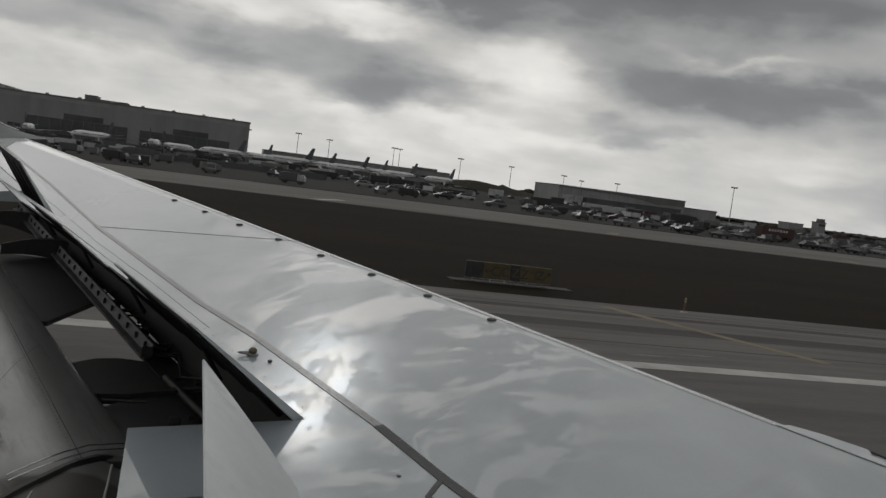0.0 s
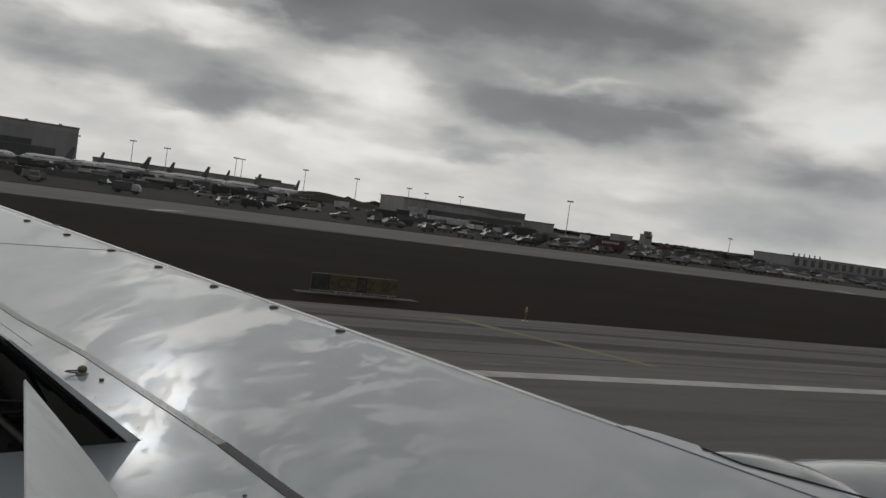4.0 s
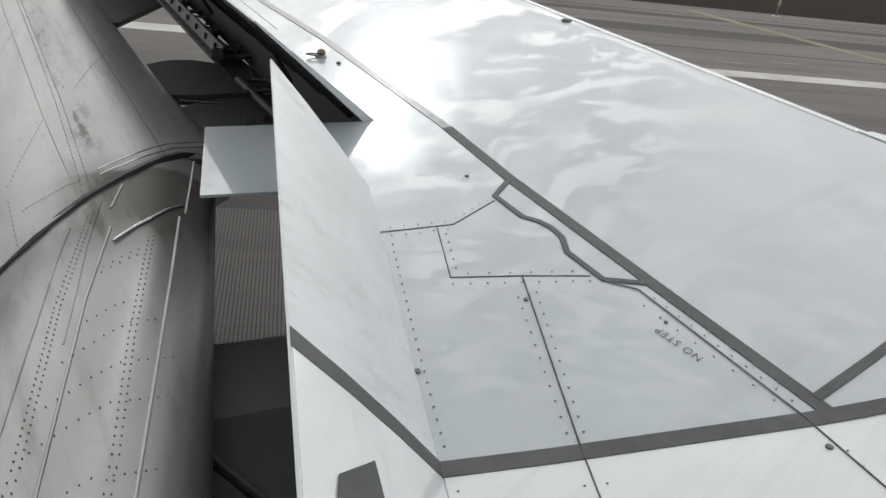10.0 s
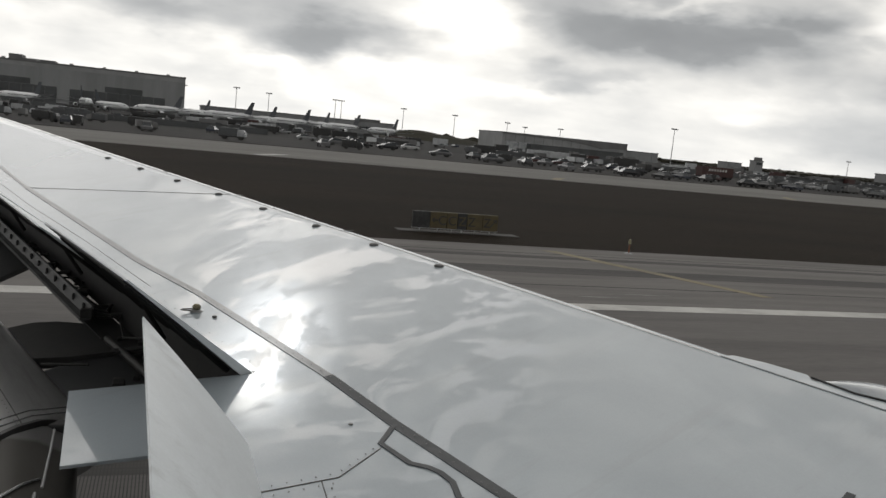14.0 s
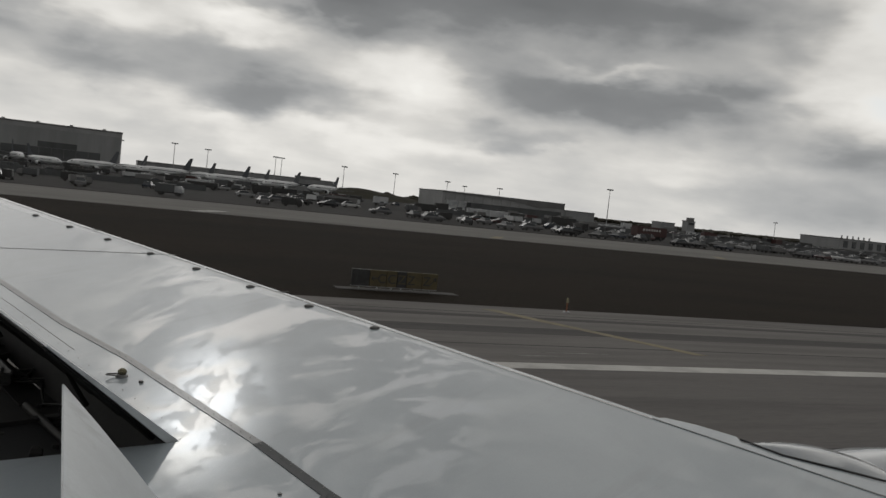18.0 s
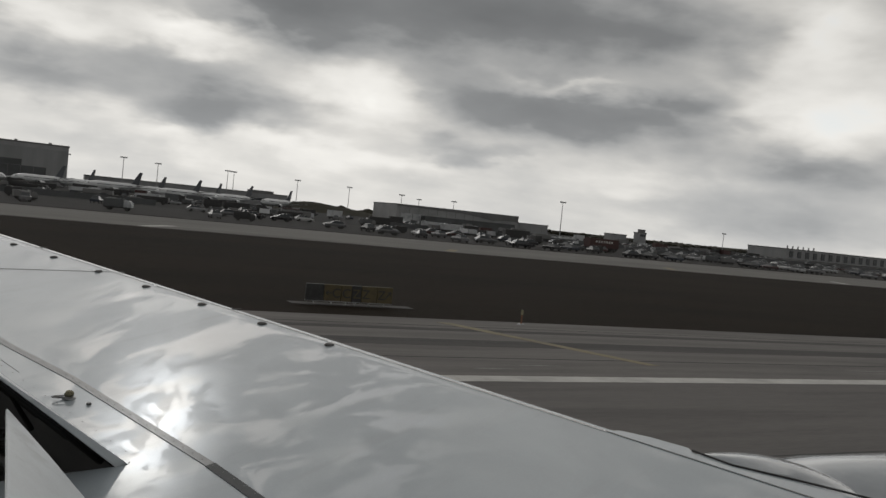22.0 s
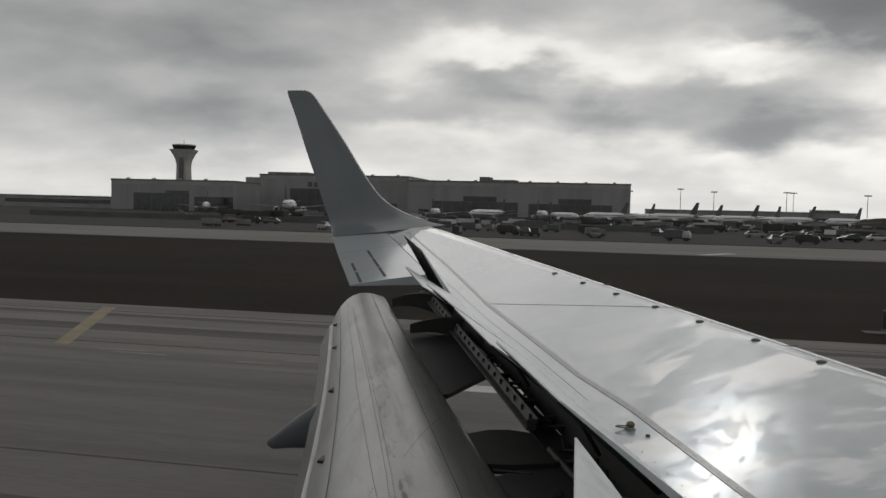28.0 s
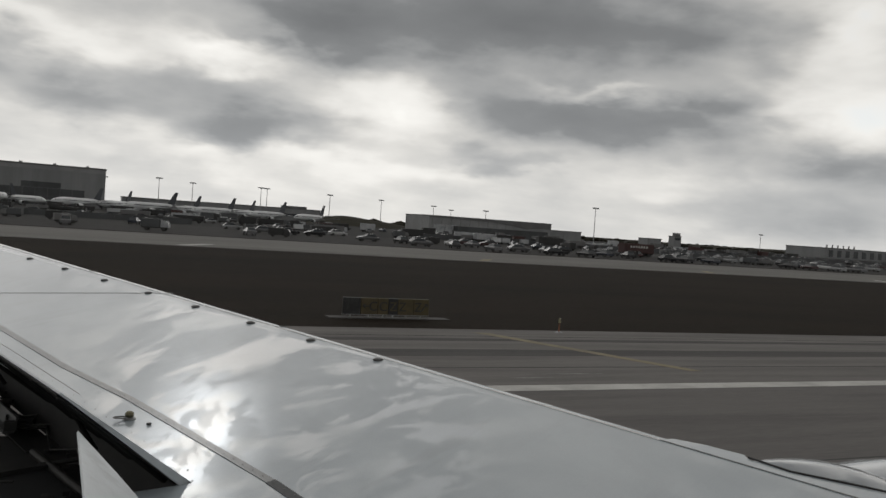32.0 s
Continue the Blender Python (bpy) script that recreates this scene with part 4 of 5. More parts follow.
# end seal between the flaps
flap_line(rings_i, [(0.0, 0.0), (0.0, 3.0), (0.0, 8.0)], 0.022, BLACK, "end_seal", flap_i, label="black rubber seal between the flaps")
for df, lf in ((0.024, 0.03), (0.017, 0.024)):
    flap_line(rings, [(df, 0.0), (df, 1.6), (df * 0.75, 3.1)], 0.0035, METAL, "seal_strip", flap_i, lift=lf, label="thin bright metal seal strip")
blk = on_flap(rings_i, 0.012, 0.15)
part("seal_block", box(blk - Vector((0.07, 0.035, 0.05)), blk + Vector((0.05, 0.035, 0.03)), 0.008), BLACK, flap_i, "black rubber seal end block")
for pts, r, m in (([(0.0, 0.45), (0.06, 0.4), (0.14, 0.4)], 0.006, FLAPSEAL), ([(0.15, 0.6), (0.26, 0.5), (0.36, 0.45), (0.5, 0.4), (1.0, 0.3)], 0.006, FLAPSEAL),
                  ([(0.025, 3.05), (0.085, 3.15)], 0.006, STEEL), ([(0.14, 2.9), (0.28, 2.85), (0.38, 2.65), (0.5, 2.4), (1.0, 1.9)], 0.005, STEEL),
                  ([(0.045, 3.6), (0.165, 3.45), (0.255, 3.2), (0.34, 3.0)], 0.003, FLAP), ([(0.075, 4.35), (0.16, 4.25), (0.33, 3.9), (0.43, 3.65), (1.0, 2.9)], 0.0045, FLAP),
                  ([(0.1, 6.5), (0.5, 5.9), (1.0, 5.2)], 0.003, SEAM)):
    flap_line(rings_i, pts, r, m, "skin_lap", flap_i)
flap_line(rings_i, [(0.125, 0.45), (0.15, 1.45), (0.182, 2.6)], 0.006, METAL, "seal_strip", flap_i, lift=0.008, label="bright metal edge of the skin step")
rows = []
for dk in (0.0, 0.16):
    rows += [((0.07, 3.72 + dk), (0.27, 3.5 + dk), 22), ((0.27, 3.5 + dk), (0.47, 2.92 + dk), 26), ((0.47, 2.92 + dk), (0.98, 2.3 + dk), 50)]
    rows += [((0.19, 1.36 + dk), (0.35, 1.2 + dk), 20), ((0.35, 1.2 + dk), (0.47, 0.93 + dk), 16), ((0.47, 0.93 + dk), (0.98, 0.7 + dk), 50)]
for f in (0.315, 0.365, 0.408, 0.475, 0.54, 0.62, 0.72):
    rows += [((f, 0.02), (f + 0.012, 0.95), 5), ((f + 0.014, 1.4), (f + 0.05, 2.85), 8)]
rows += [((0.223, 1.75), (0.24, 2.9), 6), ((0.213, 1.75), (0.23, 2.9), 6), ((0.3, 1.75), (0.315, 2.6), 5)]
flap_rivets(rings_i, rows, 0.0024, flap_i)
for k in (1.3, 6.4):
    flap_line(rings, [(0.0, k), (1.0, k)], 0.0025, DARKMETAL, "skin_lap", flap_o)
rows = [((0.02, k), (0.15, k + 0.05), 22) for k in (3.45, 3.65)] + [((0.15, k), (0.9, k + 0.8), 120) for k in (3.5, 3.7)] + [((0.02, 6.3), (0.9, 6.3), 130), ((0.02, 1.42), (0.9, 1.42), 130)]
rows += [((0.135, 4.3), (0.08, 5.6), 16), ((0.025, 3.7), (0.035, 5.2), 16), ((0.06, 5.6), (0.005, 5.4), 10), ((0.27, 0.6), (0.17, 2.9), 24), ((0.36, 4.5), (0.3, 6.2), 16)]
flap_rivets(rings, rows, 0.0026, flap_o)
for pts in ([(0.04, 3.9), (0.15, 4.25), (0.43, 4.9), (0.9, 5.2)],):
    flap_line(rings, pts, 0.002, RIVET, "skin_lap", flap_o)
flap_line(rings, [(0.0, 7.9), (1.0, 7.9)], 0.007, STEEL, "trailing_lip", flap_o)
# hinged rear element hanging below the trailing edge
part("rear_flap", loft([[q + Vector((0.03, 0, -0.03)), q + Vector((-0.035, 0, -0.05)), q + Vector((-0.15, 0, -0.30)), q + Vector((-0.14, 0, -0.31)), q + Vector((0.04, 0, -0.10))] for q in [r_[8] for r_ in rings]]), FLAP, flap_o, "rear flap element in the shade", smooth=False)
for f in (0.30, 0.52, 0.74, 0.90):
    part("drain_slot", box(on_flap(rings, f, 7.0) + Vector((-0.02, -0.07, -0.02)), on_flap(rings, f, 7.0) + Vector((0.02, 0.07, 0.002)), 0.004), DARKMETAL, flap_o)

# flap track fairing under the flap
rr = []
for x, z0, z1, hw in ((-1.5, -1.75, -1.95, 0.03), (-1.9, -1.80, -2.10, 0.10), (-2.45, -1.86, -2.28, 0.13), (-2.84, -1.93, -2.40, 0.12), (-3.1, -2.12, -2.42, 0.09), (-3.32, -2.30, -2.45, 0.05), (-3.38, -2.36, -2.42, 0.02)):
    zc, hz = (z0 + z1) / 2, (z0 - z1) / 2
    rr.append([W(x, 8.0 + hw * math.cos(a), zc + hz * math.copysign(abs(math.sin(a)) ** 0.6, math.sin(a))) for a in [2 * math.pi * h / 16 for h in range(16)]])
part("flap_track_fairing", loft(rr), FAIRING, wing, "tapered grey flap track fairing", smooth=True)

# dark doors seen in the gap behind the ground spoiler
edge = [(-0.55, 3.16), (-0.3, 3.14), (-0.15, 3.17), (0.0, 3.22), (0.15, 3.25), (0.5, 3.25)]
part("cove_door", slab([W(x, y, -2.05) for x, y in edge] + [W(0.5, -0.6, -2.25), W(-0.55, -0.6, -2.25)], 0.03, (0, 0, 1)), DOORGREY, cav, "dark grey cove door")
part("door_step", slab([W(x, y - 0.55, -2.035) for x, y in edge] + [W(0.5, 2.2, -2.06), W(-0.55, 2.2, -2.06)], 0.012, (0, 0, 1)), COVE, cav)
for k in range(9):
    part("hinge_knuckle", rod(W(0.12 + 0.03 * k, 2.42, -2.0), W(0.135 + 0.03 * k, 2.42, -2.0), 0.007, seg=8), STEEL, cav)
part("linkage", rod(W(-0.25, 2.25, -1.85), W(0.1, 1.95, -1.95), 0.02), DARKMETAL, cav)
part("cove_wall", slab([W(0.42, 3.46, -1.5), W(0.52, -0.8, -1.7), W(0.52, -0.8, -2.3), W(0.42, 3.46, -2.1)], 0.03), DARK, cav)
for y, x0, x1, zz in ((8.95, -2.1, -1.4, -0.15), (10.4, -2.7, -2.1, -0.14)):
    rr = []
    for k in range(8):
        f = k / 7
        x = x0 + (x1 - x0) * f
        z = top(x, y) + zz + 0.05 * math.sin(math.pi * f)
        hgt = 0.10 + 0.14 * f
        rr.append([W(x, y - 0.06, z), W(x, y + 0.06, z), W(x, y + 0.06, z - hgt), W(x, y - 0.06, z - hgt)])
    part("flap_track", loft(rr), DARK, cav, "dark curved flap track arm")


def cove_plate(name, pts, drop, t, mat, label=""):
    part(name, slab([W(x, y, top(x, y) - drop) for x, y in pts], t, (0, 0, 1)), mat, cav, label)


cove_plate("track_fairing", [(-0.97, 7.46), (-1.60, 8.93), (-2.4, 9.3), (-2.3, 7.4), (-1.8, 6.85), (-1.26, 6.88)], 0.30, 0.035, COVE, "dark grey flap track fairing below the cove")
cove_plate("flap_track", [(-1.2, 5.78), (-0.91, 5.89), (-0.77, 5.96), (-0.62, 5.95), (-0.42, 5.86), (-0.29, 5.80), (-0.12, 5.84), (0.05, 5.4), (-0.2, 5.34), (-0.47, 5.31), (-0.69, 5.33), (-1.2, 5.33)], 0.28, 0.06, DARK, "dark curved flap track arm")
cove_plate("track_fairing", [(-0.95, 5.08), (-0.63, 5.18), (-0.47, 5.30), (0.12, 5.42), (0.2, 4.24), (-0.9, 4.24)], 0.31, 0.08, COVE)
part("linkage", rod(W(-0.28, 5.45, top(-0.28, 5.45) - 0.24), W(0.02, 4.75, top(0.0, 4.75) - 0.24), 0.022, seg=14), DARKMETAL, cav, "dark torque tube")
part("linkage", rod(W(-0.62, 5.2, top(-0.6, 5.2) - 0.27), W(-0.36, 5.14, top(-0.36, 5.14) - 0.27), 0.008), DARKMETAL, cav)
part("linkage", rod(W(-0.40, 5.86, top(-0.4, 5.86) - 0.22), W(-0.12, 5.76, top(-0.1, 5.76) - 0.2), 0.008), DARKMETAL, cav)

# aileron and the fixed trailing edge outboard
def ail_te(y):
    return -3.49 - 0.398 * (y - 11.05)


for nm, y0, y1, lab in (("aileron", 11.28, 14.6, "off-white aileron with hinge slots"), ("trailing_edge", 14.63, 16.7, "fixed trailing edge panel near the tip")):
    rr = []
    for i in range(9):
        y = y0 + (y1 - y0) * i / 8
        d = min(1.0, max(0.0, (16.7 - y) / 2.1))
        xa, xb = hinge(y) - 0.015, ail_te(y)
        rr.append([T(xa, y), T((xa + xb) / 2, y, -0.035 * d), T(xb, y, -0.085 * d), W(xb, y, top(xb, y) - 0.085 * d - 0.015), W(xa, y, top(xa, y) - 0.15)])
    a = part(nm, loft(rr), TIPPAINT, wing, lab)
    for off, y2, ln in ((0.60, y0 + 0.25, 0.85), (0.60, y0 + 1.2, 0.9), (0.60, y0 + 2.2, 0.95), (0.98, y0 + 0.1, 0.9), (0.98, y0 + 1.15, 0.8)):
        if y2 + ln < y1 and nm == "aileron":
            def slot(o, y):
                half = (hinge(y) - 0.015 - ail_te(y)) / 2
                return T(hinge(y) - o, y, -0.035 * o / half + 0.004 if o < half else -0.035 - 0.05 * (o - half) / half + 0.004)

            part("hinge_slot", slab([slot(off, y2), slot(off + 0.045, y2), slot(off + 0.045, y2 + ln), slot(off, y2 + ln)], 0.01, (0, 0, 1)), DARK, a)

# blended winglet
sections = [((-3.30, 16.7, None), (-5.72, 16.7, None)), ((-3.85, 17.0, -0.13), (-5.88, 17.0, -0.40)), ((-4.40, 17.3, 0.03), (-6.02, 17.28, -0.20)), ((-4.95, 17.55, 0.34), (-6.24, 17.5, 0.16)),
            ((-5.45, 17.72, 0.92), (-6.50, 17.68, 0.72)), ((-5.90, 17.88, 1.54), (-6.78, 17.84, 1.30)), ((-6.45, 18.06, 2.24), (-7.12, 18.03, 2.08)), ((-6.80, 18.18, 2.66), (-7.38, 18.16, 2.62)), ((-7.02, 18.2, 2.76), (-7.42, 18.19, 2.76))]


def eased(ps, n=4):
    """Points filled in along a smooth curve through ps."""
    out = []
    for i in range(len(ps) - 1):
        p0, p1, p2, p3 = (Vector(ps[max(0, min(len(ps) - 1, i + d))]) for d in (-1, 0, 1, 2))
        for k in range(n):
            t = k / n
            out.append(tuple(0.5 * (2 * p1 + (p2 - p0) * t + (2 * p0 - 5 * p1 + 4 * p2 - p3) * t * t + (3 * p1 - p0 - 3 * p2 + p3) * t ** 3)))
    return out + [tuple(ps[-1])]


sections = [(a[:2] + (top(a[0], a[1]) if a[2] is None else a[2],), b[:2] + (top(b[0], b[1]) if b[2] is None else b[2],)) for a, b in sections]
sections = list(zip(eased([a for a, b in sections]), eased([b for a, b in sections])))
rr = []
last_nr = Vector((0, 0, 1))
for i, (a, b) in enumerate(sections):
    pa_ = T(a[0], a[1]) if a[2] is None else W(*a)
    pb_ = T(b[0], b[1]) if b[2] is None else W(*b)
    prv = sections[max(0, i - 1)][0]
    nxt = sections[min(len(sections) - 1, i + 1)][0]
    za = lambda s: top(s[0], s[1]) if s[2] is None else s[2]
    tang = Vector((nxt[0] - prv[0], nxt[1] - prv[1], za(nxt) - za(prv))).normalized()
    ch = (pb_ - pa_)
    nr = ch.cross(tang).normalized()
    if nr.dot(last_nr) < 0.0:
        nr = -nr
    last_nr = nr
    th = 0.05 * ch.length
    ring = []
    for k in range(13):
        f = k / 12
        ring.append(pa_ + ch * f + nr * th * 1.5 * (math.sqrt(f) - f) * 1.4 * min(1.0, i / 10))
    for k in range(1, 12):
        f = 1 - k / 12
        ring.append(pa_ + ch * f - nr * th * 1.5 * (math.sqrt(f) - f) * 1.4)
    rr.append(ring)
wl = part("winglet", loft(rr), WINGLET, wing, "tall blended winglet in shade-darkened blue-grey", smooth=True)
part("winglet_edge", tube([W(*a) for a, _ in sections[4:]], 0.016), METAL, wl, "bright metal winglet leading edge")

# nose fairing, pylon and engine cowl at the leading edge
def nose(y):
    """Leading edge beside and inboard of the pylon."""
    return along(((-0.9, 5.9), (2.69, 3.57), (3.29, 3.19), (3.35, 3.21), (3.53, 3.10), (3.66, 2.99)), y)


bm = loft([[T(le(y) - 0.11, y, 0.003), T(nose(y) - 0.03, y, 0.0), W(nose(y), y, top(nose(y), y) - 0.03), W(nose(y) - 0.03, y, top(le(y), y) - 0.2), W(le(y) - 0.1, y, top(le(y), y) - 0.3)] for y in (-0.9, 0.6, 1.8, 2.69, 3.0, 3.29, 3.35, 3.53, 3.66)])
part("nose_fairing", bm, WING, wing, "off-white fixed leading edge fairing beside the pylon")
ribbon([(le(y) - 0.104, y) for y in (-0.9, 1.8, 3.66)], 0.006, SEAM, "panel_seam", wing, lift=0.0045)
eng = part("engine", bmesh.new(), NACELLE, wing, "large engine cowl below the leading edge")
prof = [(-1.6, 0.55), (-1.0, 0.80), (0.0, 1.0), (0.9, 1.05), (2.0, 1.04), (2.6, 0.98), (2.85, 0.92), (2.9, 0.84), (2.6, 0.80)]
part("cowl", lathe([(s * WS, r * WS) for s, r in prof], W(4.0, 3.75, -2.385), "X", 40), NACELLE, eng, "grey-white engine cowl", smooth=True)
part("cowl_lip", lathe([(s * WS, r * WS) for s, r in ((2.62, 0.985), (2.86, 0.925), (2.93, 0.85), (2.86, 0.80))], W(4.0, 3.75, -2.385), "X", 40), METAL, eng, "polished intake lip", smooth=True)
for s in (0.2, 1.4):
    part("cowl_seam", lathe([(s * WS, 1.035 * WS + 0.006), ((s + 0.012) * WS, 1.04 * WS + 0.006)], W(4.0, 3.75, -2.385), "X", 40), SEAM, eng)
rr = []
for k in range(13):
    f = k / 12
    x = 3.16 + 1.75 * f
    hw = 0.31 * math.sin(math.pi * (0.04 + 0.75 * f)) ** 0.8
    zt, yc = -1.085 - 0.13 * f - 0.29 * f ** 2.5, 3.28 + 0.34 * f
    rr.append([W(x, yc - hw, zt - 0.14), W(x, yc - hw * 0.75, zt - 0.045), W(x, yc - hw * 0.35, zt - 0.008), W(x, yc, zt), W(x, yc + hw * 0.35, zt - 0.008), W(x, yc + hw * 0.75, zt - 0.045), W(x, yc + hw, zt - 0.14), W(x, yc, zt - 0.6)])
part("pylon", loft(rr), NACELLE, eng, "smooth pylon fairing above the cowl", smooth=True)
part("pylon_seal", tube([W(x, y, top(x, y) + 0.004) for x, y in ((3.17, 3.31), (3.25, 3.10), (3.42, 2.89), (3.57, 2.69), (3.9, 2.2))], 0.005), BLACK, wing, "black rubber seal along the pylon")

# fuselage side with the window opening round the eye, and its wheels below
bm = bmesh.new()
CY, CZ, RR = -1.78, EYE - 0.35, 1.88


def fus(x, a, r=RR):
    return Vector((x, CY + r * math.cos(a), CZ + r * math.sin(a)))


N = 48
a_lo, a_hi = math.asin(-0.02 / RR), math.asin(0.66 / RR)
cuts = [a_lo + (2 * math.pi - (a_hi - a_lo)) * 0 - (2 * math.pi - (a_hi - a_lo)) * k / N for k in range(N + 1)]
add_loft(bm, [[fus(x, a) for a in cuts] + [fus(x, a, RR - 0.05) for a in reversed(cuts)] for x in (-16.0, -4.0, -0.32, 0.32, 4.0, 14.0)])
fuselage = part("fuselage", bm, FUSE, airliner, "white cylindrical fuselage side", smooth=False)
for x0, x1 in ((-16.0, -0.32), (0.32, 14.0)):
    arc = [a_lo + (a_hi - a_lo) * k / 5 for k in range(6)]
    part("window_belt", loft([[fus(x, a) for a in arc] + [fus(x, a, RR - 0.05) for a in reversed(arc)] for x in (x0, x1)]), FUSE, fuselage)
part("wing_root_fairing", loft([[W(x, -0.75 - 0.2 * k, top(x, -0.5) + 0.05 - 0.2 * k) for k in range(3)] + [W(x, -1.6, -2.6), W(x, -0.6, -2.4)] for x in (-1.5, 1.0, 3.5)]), FUSE, airliner)
gear = part("landing_gear", rod((0.3, 0.55, 0.5), (0.5, 0.55, 2.15), 0.12), STEEL, airliner, "steel main landing gear leg with tyres")
for dy in (-0.3, 0.3):
    prof_t = [(-0.17, 0.32), (-0.2, 0.42), (-0.14, 0.54), (0.14, 0.54), (0.2, 0.42), (0.17, 0.32)]
    bm = lathe(prof_t, (0, 0, 0), "X", 28)
    bmesh.ops.transform(bm, matrix=Matrix.Translation((0.3, 0.55 + dy, 0.562)) @ Matrix.Rotation(math.pi / 2, 4, "Z"), verts=bm.verts[:])
    part("wheel", bm, RUBBER, gear, "black rubber tyre", smooth=True)


# ---------------------------------------------------------------- the airport beyond the taxiway
def bearing(y, deg):
    """x at distance y abeam, deg to the rear of abeam positive."""
    return -y * math.tan(radians(deg))


def building(name, x0, x1, y, depth, h, label, doors=(), mat=None, roof_h=1.0, bays=0, category="building"):
    """A flat-roofed building facing the runway: walls, roof edge, doors and windows as parts."""
    b = thing(name, label, category, at=((x0 + x1) / 2, y, 0.03))
    hw = (x1 - x0) / 2
    part("wall", box((-hw, 0, 0), (hw, depth, h)), mat or HANGAR, b)
    part("roof", box((-hw - 0.3, -0.3, h), (hw + 0.3, depth + 0.3, h + roof_h)), ROOF, b)
    for dx0, dx1, z0, z1, m in doors:
        d = part("door" if z0 < 0.5 else "window", box((dx0 - (x0 + x1) / 2, -0.35, z0), (dx1 - (x0 + x1) / 2, -0.02, z1)), m, b)
        if z0 < 0.5:
            n = max(2, int((dx1 - dx0) / 6))
            for i in range(1, n):
                xx = dx0 + (dx1 - dx0) * i / n - (x0 + x1) / 2
                part("door_rail", box((xx - 0.12, -0.5, z0), (xx + 0.12, -0.36, z1)), ROOF, d)
    if h > 12:
        part("fascia", box((-hw + 0.2, -0.22, h - 2.2), (hw - 0.2, -0.005, h - 0.1)), FASCIA, b, "paler metal fascia band")
        for k in range(int(hw / 9)):
            xx = -hw + 9 + 18 * k
            part("roof_vent", box((xx - 0.9, 4, h + roof_h), (xx + 0.9, 6, h + roof_h + 0.9), 0.1), STEEL, b)
    for i in range(bays):
        xx = -hw + 2 * hw * (i + 0.5) / bays
        part("pilaster", box((xx - 0.25, -0.16, 0), (xx + 0.25, -0.01, h)), mat or HANGAR, b)
    return b


# large hangar with stepped doors
h3 = building("hangar", -136, 9.2, 540, 60, 23.0, "long grey hangar with dark stepped doors", [(-118, -62, 0, 10.5, HANGAR_D), (-98, -76, 10.6, 14, HANGAR_D), (-55, -2, 0, 10, HANGAR_D), (-36, -15, 10.1, 13.5, HANGAR_D), (-128, -121, 0, 5, GLASSD)], category="hangar")
for dx, w_, z in ((-22, 7, 3.2), (-10, 18, 1.4)):
    part("roof_plant", box((dx - w_ / 2, 8, 24.0), (dx + w_ / 2, 22, 24.0 + z)), ROOF, h3)
h2 = building("hangar", -245, -137, 548, 60, 25.8, "grey hangar with tall doors beside another hangar", [(-222, -172, 0, 17, HANGAR_D), (-165, -145, 0, 8, HANGAR_D)], category="hangar")
for k in range(4):
    part("sign_bar", box((-18 + 4.5 * k, -0.6, 18.5), (-15 + 4.5 * k, -0.3, 21.5)), GLASSD, h2, "plain dark lettering bars")
part("roof_plant", box((-50, 5, 26.8), (-20, 20, 28.4)), ROOF, h2)
part("side_bay", box((-66, 3, 0), (-54.3, 40, 24.4)), HANGAR, h2)
building("terminal", -316, -232, 480, 40, 18.4, "low grey terminal with a wide dark opening", [(-300, -262, 0, 10.8, GLASSD), (-258, -232, 0, 9, GLASSD), (-278, -262, 10.9, 12.5, HANGAR_D)], bays=6)
building("terminal", -420, -312, 500, 40, 7.0, "low distant grey airport building", [(-410, -330, 3, 5.5, GLASSD)], bays=8)
building("warehouse", 22, 75, 620, 30, 8.6, "low grey warehouse with dark doors", [(26, 44, 0, 5, HANGAR_D), (52, 70, 0, 5, HANGAR_D)], roof_h=0.6, bays=6)
w2 = building("warehouse", 76, 168, 640, 40, 9.0, "long low grey warehouse with a roof box", [(82, 110, 0, 5, HANGAR_D), (118, 160, 3.4, 5.4, GLASSD)], roof_h=0.6, bays=8)
part("roof_plant", box((18, 4, 9.6), (36, 16, 11.4)), ROOF, w2)
h4 = building("hangar", 188, 272, 462, 40, 9.8, "white-fronted hangar with a dark sweeping roof band", [(191, 206, 0.0, 5.0, JETGREY)], roof_h=0.5, bays=0, category="hangar", mat=FASCIA)
part("roof_band", slab([(-42, -0.5, 10.2), (42, -0.5, 10.2), (42, -0.5, 6.2), (33, -0.5, 6.6), (24, -0.5, 5.6), (14, -0.5, 7.2), (2, -0.5, 8.4), (-42, -0.5, 9.2)], 0.4, (0, -1, 0)), ROOF, h4, "dark sweeping roof band")
part("lean_to", box((-26, -7, 0), (36, -0.6, 4.6)), HANGAR_D, h4, "low dark annex along the front")
for k in range(9):
    part("panel_joint", box((-40 + 6.2 * k, -0.12, 4.7), (-39.8 + 6.2 * k, -0.02, 8.6)), ROOF, h4)
building("warehouse", 274, 300, 470, 30, 6.0, "small grey annex beside a hangar", roof_h=0.5, bays=3)
h5 = building("terminal", 530, 690, 480, 40, 7.6, "low grey terminal with vents on its roof", [(534 + 9 * q, 538 + 9 * q, 1.2, 6.4, GLASSD) for q in range(16)], bays=16, roof_h=0.7)
for k in range(6):
    part("vent", rod((-70 + 6 * k, 8, 8.3), (-70 + 6 * k, 8, 10.6), 0.6), STEEL, h5)
cb = building("control_block", 496, 504, 620, 8, 9.0, "small square control building in the distance", [(497, 503, 6.0, 8.2, GLASSD)], roof_h=0.8)
part("roof_plant", box((-1.5, 1, 9.8), (3.5, 6, 12.6)), ROOF, cb)
